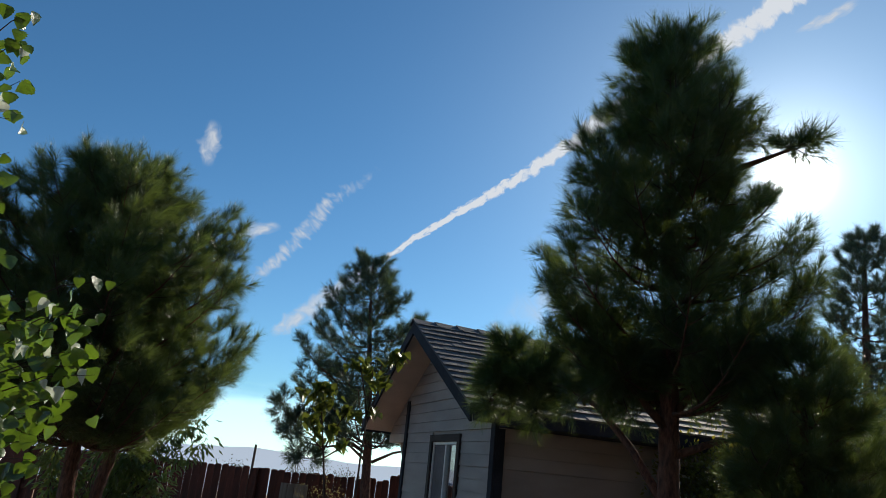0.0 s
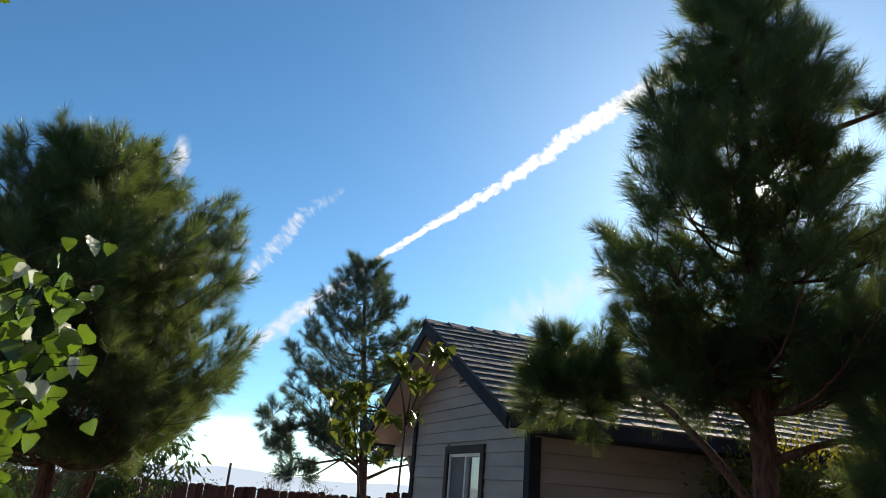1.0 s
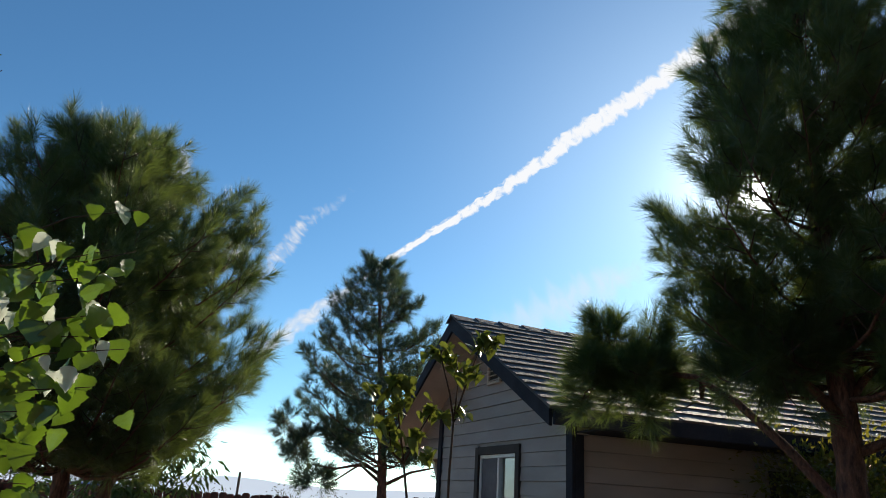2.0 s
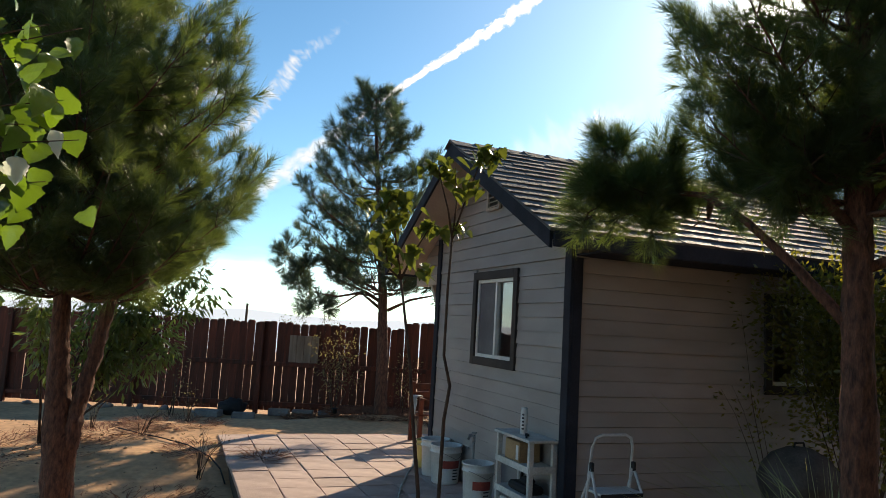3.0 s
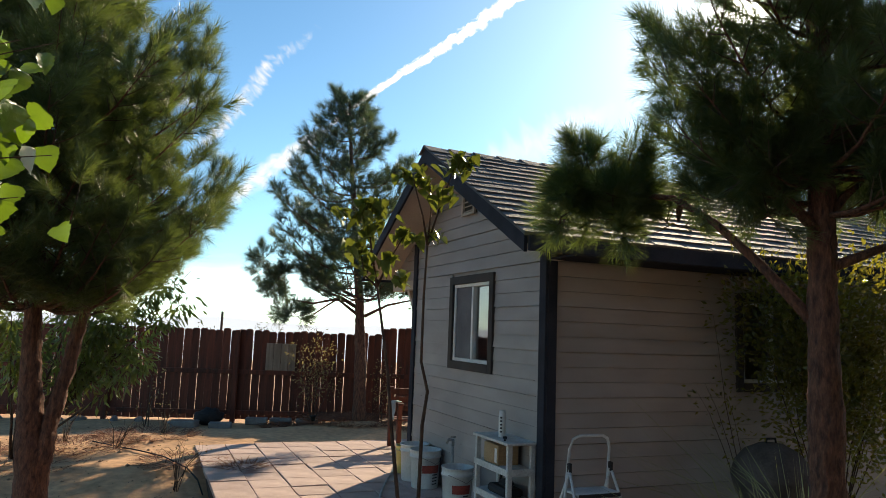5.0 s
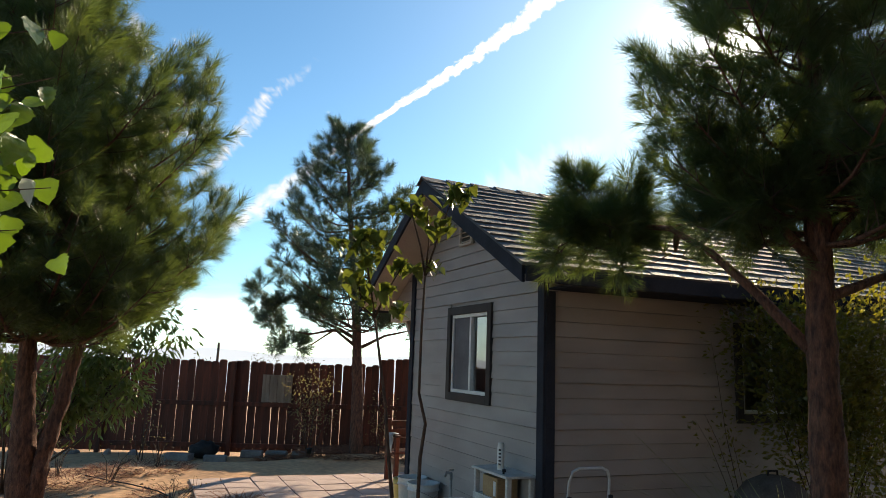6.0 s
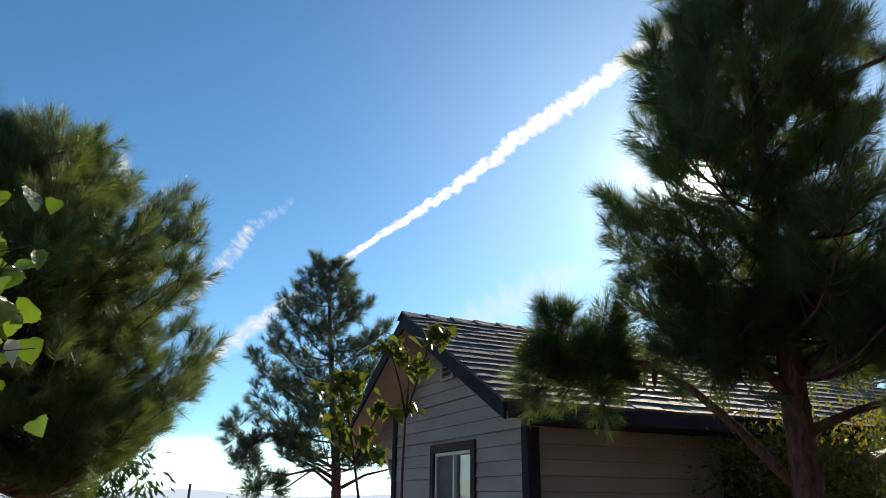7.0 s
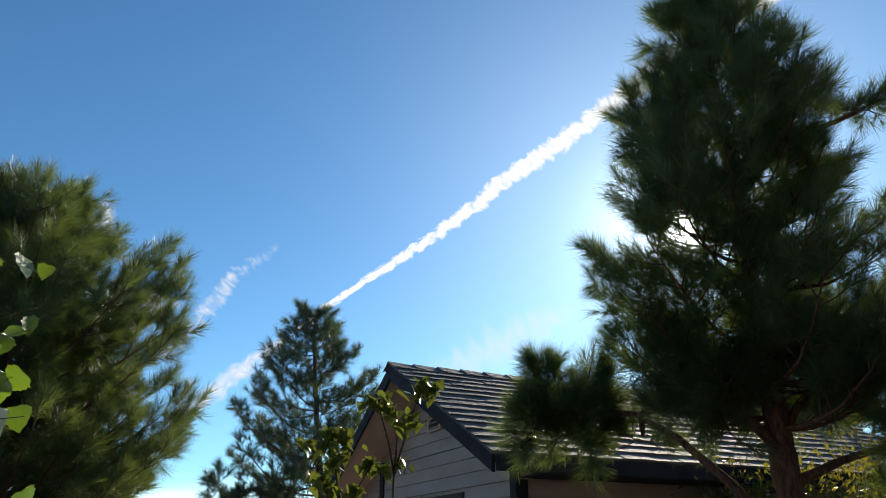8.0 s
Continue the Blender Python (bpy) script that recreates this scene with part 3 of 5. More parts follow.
# ---- patio ----
def build_patio():
    patio = tagged(new("pavement", boxed_mesh := bpy.data.meshes.new("pavement")), "pinkish concrete paver patio with open joints", "patio", kind="structure")
    bm = boxed(-2.36, 1.7, -1.6, 5.21, -0.15, PATIO - 0.022)
    bm.to_mesh(boxed_mesh)
    bm.free()
    boxed_mesh.materials.append(shaded_bed)
    rnd = random.Random(8)
    kinds = []
    s = 0.398
    for i in range(4):
        bm = boxed(0.004, s - 0.004, 0.004, s - 0.004, -0.045, 0.0, 0.006)
        me = bpy.data.meshes.new("paver")
        bm.to_mesh(me)
        bm.free()
        me.materials.append(paver_mat)
        kinds.append(me)
    for i in range(11):
        for j in range(17):
            x, y = -2.39 + i * s, 5.22 - (j + 1) * s
            if x > -0.36 and y < BACK_Y - 0.02 and x + s > -0.02:
                continue
            ob = new("paver", kinds[(i * 7 + j * 3) % 4])
            ob.parent = patio
            ob.matrix_world = pose(x + rnd.uniform(-0.004, 0.004), y + rnd.uniform(-0.004, 0.004), PATIO + rnd.uniform(-0.007, 0.006), rnd.uniform(-0.7, 0.7), rnd.uniform(-0.7, 0.7), rnd.uniform(-0.5, 0.5))


build_patio()


# ---- pines ----
def needle_template(rnd, count, length, width, twig):
    """Needles that sweep forward round a shoot along +z, longest in its middle: arrays of three corners each."""
    v = []
    for i in range(count):
        u = rnd.random() ** 0.85
        base = np.array([0, 0, u * twig])
        az = rnd.random() * 6.283
        open_ = math.radians(16 + 44 * (1 - u) + rnd.uniform(-10, 12))
        d = np.array([math.cos(az) * math.sin(open_), math.sin(az) * math.sin(open_), math.cos(open_)])
        side = np.cross(d, [math.sin(az * 3.1), math.cos(az * 1.7), 0.4])
        side = side / np.linalg.norm(side)
        l = length * rnd.uniform(0.7, 1.1) * (0.75 + 0.5 * math.sin(u * 2.6))
        v += [base - side * width * 0.5, base + side * width * 0.5, base + d * l]
    return np.array(v)


def frames_along(dirs, rng):
    """Turn matrices that take +z to each direction."""
    z = dirs / np.linalg.norm(dirs, axis=1, keepdims=True)
    a = rng.normal(size=z.shape)
    x = np.cross(a, z)
    x /= np.linalg.norm(x, axis=1, keepdims=True)
    y = np.cross(z, x)
    return np.stack([x, y, z], axis=2)


def bark_relief(v):
    """Bumps and plates of bark on a point of a trunk."""
    big = Vector((noise.noise(v * 4), noise.noise(v * 4 + Vector((9, 0, 0))), 0)) * 0.009
    w = Vector((v.x * 34, v.y * 34, v.z * 15))
    return v + big + Vector((noise.noise(w), noise.noise(w + Vector((7, 3, 0))), 0)) * 0.020


def pine(label, base, trunk, profile, limbs, seed, mat, needle=0.11, width=0.0035, count=42, lean=(0, 0), centre=(0, 0), per_limb=13, tuft=0.3, brush=5, extra=(), stems=(), gaps=()):
    """trunk: (z, radius) pairs; profile: (z, crown radius) pairs. centre shifts the crown's axis from the trunk's foot; extra: limbs given by their ends."""
    rnd, rng = random.Random(seed), np.random.default_rng(seed)
    tree = thing("pine_tree", label, "tree", base)
    top = trunk[-1][0]

    def axis(z):
        f = max(0.0, z) / top
        return Vector((centre[0] * f + lean[0] * math.sin(f * 5), centre[1] * f + lean[1] * math.sin(f * 4), z))
    zs = [trunk[0][0] + (top - trunk[0][0]) * i / 90 for i in range(91)]
    rs = [float(np.interp(z, [t[0] for t in trunk], [t[1] for t in trunk])) for z in zs]
    vs, fs = tube_data([axis(z) for z in zs], rs, 22)
    vs = [bark_relief(v) for v in vs]
    part("trunk", mesh_of("trunk", vs, fs, bark, True), bark, tree, "reddish scaly trunk")
    for path, r0, r1 in stems:
        fine = [Vector(path[i]).lerp(Vector(path[i + 1]), k / 12) for i in range(len(path) - 1) for k in range(12)]
        v, f = tube_data(fine, [r0 + (r1 - r0) * i / (len(fine) - 1) for i in range(len(fine))], 18)
        part("trunk", mesh_of("trunk", [bark_relief(p) for p in v], f, bark, True), bark, tree, "second stem of the forked trunk")
    pz, pr = [p[0] for p in profile], [p[1] for p in profile]
    tips, dirs, tv, tf = [], [], [], []

    def twig(a, b, r):
        v, f = tube_data([a, (a + b) * 0.5 + Vector((0, 0, -0.01)), b], [r, r * 0.8, r * 0.4], 3, False)
        o = len(tv)
        tv.extend(v)
        tf.extend(tuple(i + o for i in q) for q in f)

    def shoot(p, d):
        """One needle-clad shoot of this year's growth."""
        if any((p + d * needle * 0.7 - Vector(g[0])).length < g[1] for g in gaps):
            return
        tips.append(p)
        dirs.append(d)

    def wild(k):
        return Vector((rnd.gauss(0, k), rnd.gauss(0, k), rnd.gauss(0, k)))

    def branchlet(p, d, length, n):
        """A twig that carries a brush of shoots, turned up towards its tip."""
        q = p + d * length
        up = (d + Vector((0, 0, 0.35))).normalized()
        if any((p.lerp(q, 0.6) - Vector(g[0])).length < g[1] for g in gaps):
            return
        twig(p, q, 0.005)
        shoot(q, up)
        for i in range(n):
            f = rnd.uniform(0.25, 1.0)
            w = (d * 0.85 + wild(0.5) + Vector((0, 0, 0.3))).normalized()
            shoot(p.lerp(q, f), w)

    def dress(pts, out, f0, spread, n, brush):
        """Branchlets on both sides of a limb from f0 to its tip, the longest in the middle."""
        side = out.cross(Vector((0, 0, 1)))
        side = side.normalized() if side.length > 0.1 else Vector((1, 0, 0))
        m = len(pts) - 1
        for i in range(n):
            f = f0 + (1 - f0) * (i + rnd.random()) / n
            j = min(m - 1, int(f * m))
            p = pts[j].lerp(pts[j + 1], f * m - j)
            s = 1 if i % 2 else -1
            d = (out * 0.75 + side * s * rnd.uniform(0.35, 1.0) + Vector((0, 0, rnd.uniform(-0.35, 0.55)))).normalized()
            branchlet(p, d, spread * rnd.uniform(0.55, 1.0) * (1.1 - 0.5 * f), brush)
        branchlet(pts[-1], (out + Vector((0, 0, 0.35))).normalized(), spread * 0.4, brush)

    for i in range(limbs):
        u = (i + rnd.random()) / limbs
        z = pz[0] + (pz[-1] - pz[0]) * u
        az = i * 2.39996 + rnd.uniform(-0.4, 0.4)
        full = float(np.interp(z, pz, pr))
        r = full * (rnd.uniform(0.82, 1.08) if i % 4 else rnd.uniform(0.45, 0.75))
        start = axis(max(z - r * rnd.uniform(0.2, 0.55), pz[0] - 0.15))
        end = axis(z) + Vector((math.cos(az) * r, math.sin(az) * r, 0))
        span = end - start
        pts = [start + span * f + Vector((0, 0, -0.16 * r * math.sin(f * math.pi))) for f in (0, 0.25, 0.5, 0.75, 1.0)]
        rr = min(0.022, 0.008 + 0.009 * r)
        v, f = tube_data(pts, [rr, rr * 0.85, rr * 0.65, rr * 0.45, rr * 0.2], 5)
        part("limb", mesh_of("limb", v, f, bark, True), bark, tree)
        dress(pts, (pts[-1] - pts[-2]).normalized(), 0.22 if r > 0.5 else 0.1, tuft, max(4, int(per_limb * (0.45 + 0.55 * r / max(pr)))), brush)
    for path, where, radius, n in extra:
        pts = [Vector(p) for p in path]
        v, f = tube_data(pts, [0.034 - 0.022 * i / (len(pts) - 1) for i in range(len(pts))], 7)
        part("limb", mesh_of("limb", v, f, bark, True), bark, tree, "long bare limb")
        for k in range(n):
            w = wild(1).normalized()
            o = pts[-1].lerp(Vector(where), 0.5)
            q = Vector(where) + w * radius * rnd.uniform(0.05, 0.8)
            twig(o, q, 0.006)
            for _ in range(3):
                branchlet(q, (w * 0.7 + wild(0.5) + Vector((0, 0, 0.25))).normalized(), tuft * 0.45 * rnd.uniform(0.5, 1.0), brush)
    tips, dirs = np.array([tuple(t) for t in tips]), np.array([tuple(t) for t in dirs])
    rots = frames_along(dirs, rng)
    temps = [needle_template(rnd, count, needle, width, needle * 0.9) for _ in range(5)]
    scale = rng.uniform(0.75, 1.2, len(tips))
    verts = []
    pick = rng.integers(0, 5, len(tips))
    for k in range(5):
        sel = pick == k
        v = np.einsum("nij,vj->nvi", rots[sel], temps[k]) * scale[sel][:, None, None] + tips[sel][:, None, :]
        verts.append(v.reshape(-1, 3))
    verts = np.concatenate(verts)
    tris = np.arange(len(verts)).reshape(-1, 3)
    crown = part("crown", bulk("crown", verts, tris, mat), mat, tree)
    crown["kind"] = "stuff"
    tw = part("twigwork", mesh_of("twigwork", tv, tf, twig_mat), twig_mat, tree)
    tw["kind"] = "stuff"
    return tree


pine("large dense rounded pine with a forked red-brown trunk", (-3.86, 1.66, 0), [(-0.1, 0.145), (0.6, 0.125), (1.0, 0.10), (1.8, 0.068), (3.5, 0.05), (5.0, 0.02)],
     [(2.14, 0.95), (2.35, 1.34), (2.9, 1.46), (3.5, 1.42), (4.1, 1.32), (4.5, 1.08), (4.8, 0.72), (5.02, 0.18)], 150, 11, needle_mat, 0.13, 0.0036, 46, (-0.04, 0.03), (-0.34, 0.1), 14, 0.44, 6,
     stems=[([(0.0, 0.0, 0.35), (0.02, 0.0, 0.75), (0.05, 0.0, 1.0), (0.14, 0.02, 1.45), (0.24, 0.05, 2.1), (0.32, 0.1, 3.2)], 0.075, 0.045)])
pine("open blue-green pine beside the fence", (0.55, 7.25, 0), [(-0.1, 0.13), (1.0, 0.105), (2.3, 0.08), (4.0, 0.05), (6.1, 0.012)],
     [(2.55, 0.85), (2.8, 1.2), (3.4, 1.45), (4.1, 1.42), (4.7, 1.15), (5.2, 0.78), (5.6, 0.36), (6.05, 0.04)], 62, 23, needle_blue, 0.15, 0.0062, 38, (0.06, 0.0), (-0.46, -0.1), 11, 0.48, 4,
     extra=[([(-0.05, 0, 2.2), (-0.4, 0.1, 2.42), (-0.9, 0.25, 2.3), (-1.3, 0.35, 2.35)], (-1.55, 0.4, 2.6), 0.55, 12), ([(-0.05, 0, 2.2), (-0.5, 0.1, 2.45), (-1.1, 0.3, 2.7)], (-1.75, 0.5, 2.98), 0.22, 4), ([(-0.1, 0, 2.1), (-0.5, 0.1, 2.4), (-0.9, 0.2, 2.1)], (-1.2, 0.25, 2.05), 0.4, 8), ([(-0.1, 0, 2.4), (-0.5, 0.1, 2.6), (-0.8, 0.2, 2.7)], (-0.95, 0.25, 2.75), 0.4, 8), ([(0, 0, 2.1), (0.4, -0.1, 2.32), (0.9, -0.25, 2.45)], (1.1, -0.3, 2.35), 0.42, 12)])
pine("tall dark pine with a long arching branch", (0.19, -2.45, 0), [(-0.1, 0.115), (1.0, 0.092), (2.1, 0.074), (3.5, 0.056), (5.6, 0.015)],
     [(2.74, 0.5), (2.95, 0.82), (3.4, 0.94), (4.0, 0.80), (4.6, 0.66), (5.05, 0.47), (5.35, 0.26), (5.55, 0.05)], 98, 37, needle_mat, 0.12, 0.0028, 56, (0.02, 0.02), (0.06, -0.03), 12, 0.36, 5,
     extra=[([(0.0, 0.05, 2.02), (-0.02, 0.36, 2.34), (-0.12, 0.62, 2.62), (-0.24, 0.85, 2.80), (-0.34, 1.1, 2.85), (-0.44, 1.25, 2.84)], (-0.52, 1.28, 2.98), 0.36, 26), ([(-0.34, 1.1, 2.85), (-0.36, 1.14, 2.82), (-0.38, 1.18, 2.8)], (-0.42, 1.2, 2.74), 0.30, 14), ([(-0.44, 1.25, 2.84), (-0.55, 1.35, 2.86)], (-0.66, 1.43, 2.84), 0.24, 8), ([(-0.2, 0.8, 2.80), (-0.1, 0.95, 2.76), (-0.02, 1.05, 2.70)], (-0.08, 1.08, 2.66), 0.18, 4),
            ([(0, 0, 2.28), (0.3, -0.15, 2.42), (0.75, -0.3, 2.55)], (0.8, -0.3, 2.62), 0.25, 5), ([(0, 0, 2.5), (0.15, -0.05, 2.7), (0.25, -0.1, 2.8)], (0.3, -0.1, 2.9), 0.38, 16), ([(0, 0, 2.5), (-0.2, 0.05, 2.7), (-0.3, 0.1, 2.8)], (-0.35, 0.12, 2.85), 0.38, 18), ([(0, 0, 2.5), (0.1, 0.2, 2.65), (0.15, 0.35, 2.8)], (0.15, 0.4, 2.85), 0.35, 12),
            ([(0.1, -0.05, 4.3), (0.5, -0.35, 4.5), (0.75, -0.55, 4.62)], (0.74, -0.54, 4.64), 0.16, 4)],
     gaps=[((-0.55, -0.12, 3.62), 0.11), ((-0.38, 0.03, 3.76), 0.12), ((-0.2, 0.21, 3.84), 0.12), ((-0.05, 0.38, 3.92), 0.13), ((0.12, 0.52, 4.06), 0.12), ((0.3, 0.69, 4.14), 0.13), ((0.46, 0.84, 4.24), 0.14), ((0.02, -0.32, 4.02), 0.08), ((0.19, -0.16, 4.12), 0.08), ((0.36, 0.0, 4.22), 0.08)])
pine("distant pine beyond the house", (9.9, 4.4, 0), [(-0.1, 0.16), (2.0, 0.13), (5.0, 0.08), (8.0, 0.02)],
     [(3.0, 1.0), (4.5, 1.2), (5.4, 1.1), (6.4, 0.8), (7.3, 0.42), (7.9, 0.06)], 80, 41, needle_blue, 0.16, 0.0085, 32, (0.08, 0.0), (0.5, -0.4), 8, 0.46, 4)
pine("low bushy young pine beside the house", (0.62, -3.26, 0), [(-0.1, 0.055), (1.0, 0.045), (2.85, 0.012)],
     [(1.3, 0.25), (1.8, 0.38), (2.3, 0.40), (2.7, 0.28), (2.9, 0.05)], 50, 53, needle_mat, 0.11, 0.0027, 50, (0.02, 0.02), (0.0, 0.0), 9, 0.26, 5)


# ---- sky trails and thin cloud ----
def trail(name, label, points, mat, seed, dist=3200.0, rough=0.25, step=0.35, category="contrail", fade=(3, 3)):
    """A ribbon far off in the sky along (azimuth, elevation, width) in degrees, with a ragged rim."""
    ribs = []
    total = 0.0
    dense = []
    for (a0, e0, w0), (a1, e1, w1) in zip(points[:-1], points[1:]):
        n = max(2, int(math.hypot((a1 - a0) * math.cos(radians(e0)), e1 - e0) / step))
        dense += [(a0 + (a1 - a0) * i / n, e0 + (e1 - e0) * i / n, w0 + (w1 - w0) * i / n) for i in range(n)]
    dense.append(points[-1])
    vs, uvs, th = [], [], []
    for i, (a, e, w) in enumerate(dense):
        p = toward(a, e)
        q = toward(*dense[min(i + 1, len(dense) - 1)][:2]) - toward(*dense[max(i - 1, 0)][:2])
        side = p.cross(q).normalized()
        if i:
            total += math.hypot((a - dense[i - 1][0]) * math.cos(radians(e)), e - dense[i - 1][1])
        k = math.tan(radians(w / 2))
        wob = noise.noise((i * 0.45, seed, 0)) * 0.35 * k
        for j in range(5):
            f = j / 2 - 1
            rag = 1 + rough * noise.noise((i * 0.9, seed + j * 3.7, 2.0)) * (1 if abs(f) == 1 else 0)
            vs.append((p + side * (k * f * rag + wob)) * dist)
            uvs.append((total / max(0.6, 1.0), j / 4))
            th.append(min(1.0, 0.25 + i / fade[0], 0.25 + (len(dense) - 1 - i) / fade[1]))
    fs = [(i * 5 + j, i * 5 + j + 1, i * 5 + j + 6, i * 5 + j + 5) for i in range(len(dense) - 1) for j in range(4)]
    me = mesh_of(name, vs, fs, mat)
    layer = me.uv_layers.new(name="UVMap")
    for lp in me.loops:
        layer.data[lp.index].uv = uvs[lp.vertex_index]
    att = me.attributes.new("thick", "FLOAT", "POINT")
    att.data.foreach_set("value", th)
    return tagged(new(name, me), label, category)


trail("contrail", "long bright white contrail crossing the blue sky", [(12.6, 16.2, 0.5), (15.4, 18.6, 0.7), (19.6, 21.5, 0.95), (23.0, 23.6, 1.2), (26.9, 26.1, 1.5), (29.6, 27.75, 1.75), (30.6, 28.75, 1.95), (34.6, 30.75, 2.0), (40.6, 33.7, 2.2), (45.5, 35.9, 2.4), (52, 38.2, 2.5), (66, 41.4, 2.8)], trail_mat, 1)
trail("contrail", "faint spread lower end of the contrail", [(4.6, 9.2, 1.3), (6.2, 10.6, 1.8), (8.5, 12.7, 2.0), (10.5, 14.4, 1.6), (12.8, 16.3, 0.9)], wisp_mat, 2)
trail("contrail", "shorter broken contrail drifting apart", [(2.0, 12.8, 1.1), (4.0, 15.1, 1.4), (5.8, 17.7, 1.7), (7.3, 19.9, 1.9), (8.3, 21.4, 1.5), (10.1, 22.4, 1.2), (12.2, 24.9, 0.9)], broken_mat, 3, rough=0.5, fade=(5, 26))
trail("contrail", "small fading puff of a broken contrail", [(-2.9, 21.4, 1.4), (-3.1, 23.3, 1.9), (-3.05, 25.2, 1.2)], wisp_mat, 4, rough=0.6)
trail("cloud", "thin white wisp of high cloud", [(0.2, 16.5, 0.8), (2.0, 17.3, 1.5), (4.0, 18.1, 0.8)], wisp_mat, 5, category="cloud")
trail("cloud", "thin streak of cloud", [(47.6, 34.2, 0.5), (49.5, 34.6, 1.0), (52.7, 35.4, 0.9)], wisp_mat, 6, category="cloud")
trail("cloud", "soft pale cloud over the roof ridge", [(23.0, 12.4, 4.0), (28.5, 14.6, 5.0), (33.0, 16.8, 4.4), (38, 19.2, 2.2)], veil_mat, 7, rough=0.5, fade=(12, 12), category="cloud")


# ---- leaves ----
def leaf_mesh(name, w, l, mat, teeth=0.05, fold=0.25, seed=0):
    """A broad pointed leaf hanging from its stalk at the origin towards -z, folded along its rib."""
    rnd = random.Random(seed)
    half = [(0.0, 0.04), (0.22, -0.02), (0.40, 0.03), (0.45, 0.12), (0.54, 0.17), (0.48, 0.27), (0.52, 0.35), (0.42, 0.44), (0.43, 0.53), (0.30, 0.63), (0.28, 0.72), (0.14, 0.84), (0.0, 1.0)]
    vs, fs = [], []
    for i, (a, b) in enumerate(half):
        bend = -0.18 * b * b * l
        vs.append((0, bend, -b * l))
        for sgn in (-1, 1):
            x = a * w * (1 + rnd.uniform(-teeth, teeth))
            vs.append((sgn * x, bend + fold * x + rnd.uniform(-1, 1) * 0.03 * w, -b * l))
    for i in range(len(half) - 1):
        c, n = 3 * i, 3 * (i + 1)
        fs += [(c, c + 1, n + 1, n), (c, n, n + 2, c + 2)]
    return mesh_of(name, vs, fs, mat, True)


def leaf_cloud(name, spots, mat, parent, w, l, seed, droop=0.6, narrow=False):
    """Many small leaves joined in one mesh; spots: (place, way)."""
    rng = np.random.default_rng(seed)
    base = np.array([[0, 0, 0], [-0.5 * w, 0.1 * w, 0.45 * l], [0, -0.06 * l, 0.5 * l], [0.5 * w, 0.1 * w, 0.45 * l], [0, -0.14 * l, l]])
    tri = np.array([[0, 2, 1], [0, 3, 2], [1, 2, 4], [2, 3, 4]])
    pts = np.array([tuple(p) for p, _ in spots])
    ways = np.array([tuple(d) for _, d in spots]) + rng.normal(0, 0.3, (len(spots), 3)) + np.array([0, 0, -droop])
    rot = frames_along(ways, rng)
    sc = rng.uniform(0.65, 1.2, len(spots))
    v = np.einsum("nij,vj->nvi", rot, base) * sc[:, None, None] + pts[:, None, :]
    t = (tri[None] + 5 * np.arange(len(spots))[:, None, None]).reshape(-1, 3)
    ob = part(name, bulk(name, v.reshape(-1, 3), t, mat), mat, parent)
    ob["kind"] = "stuff"
    return ob


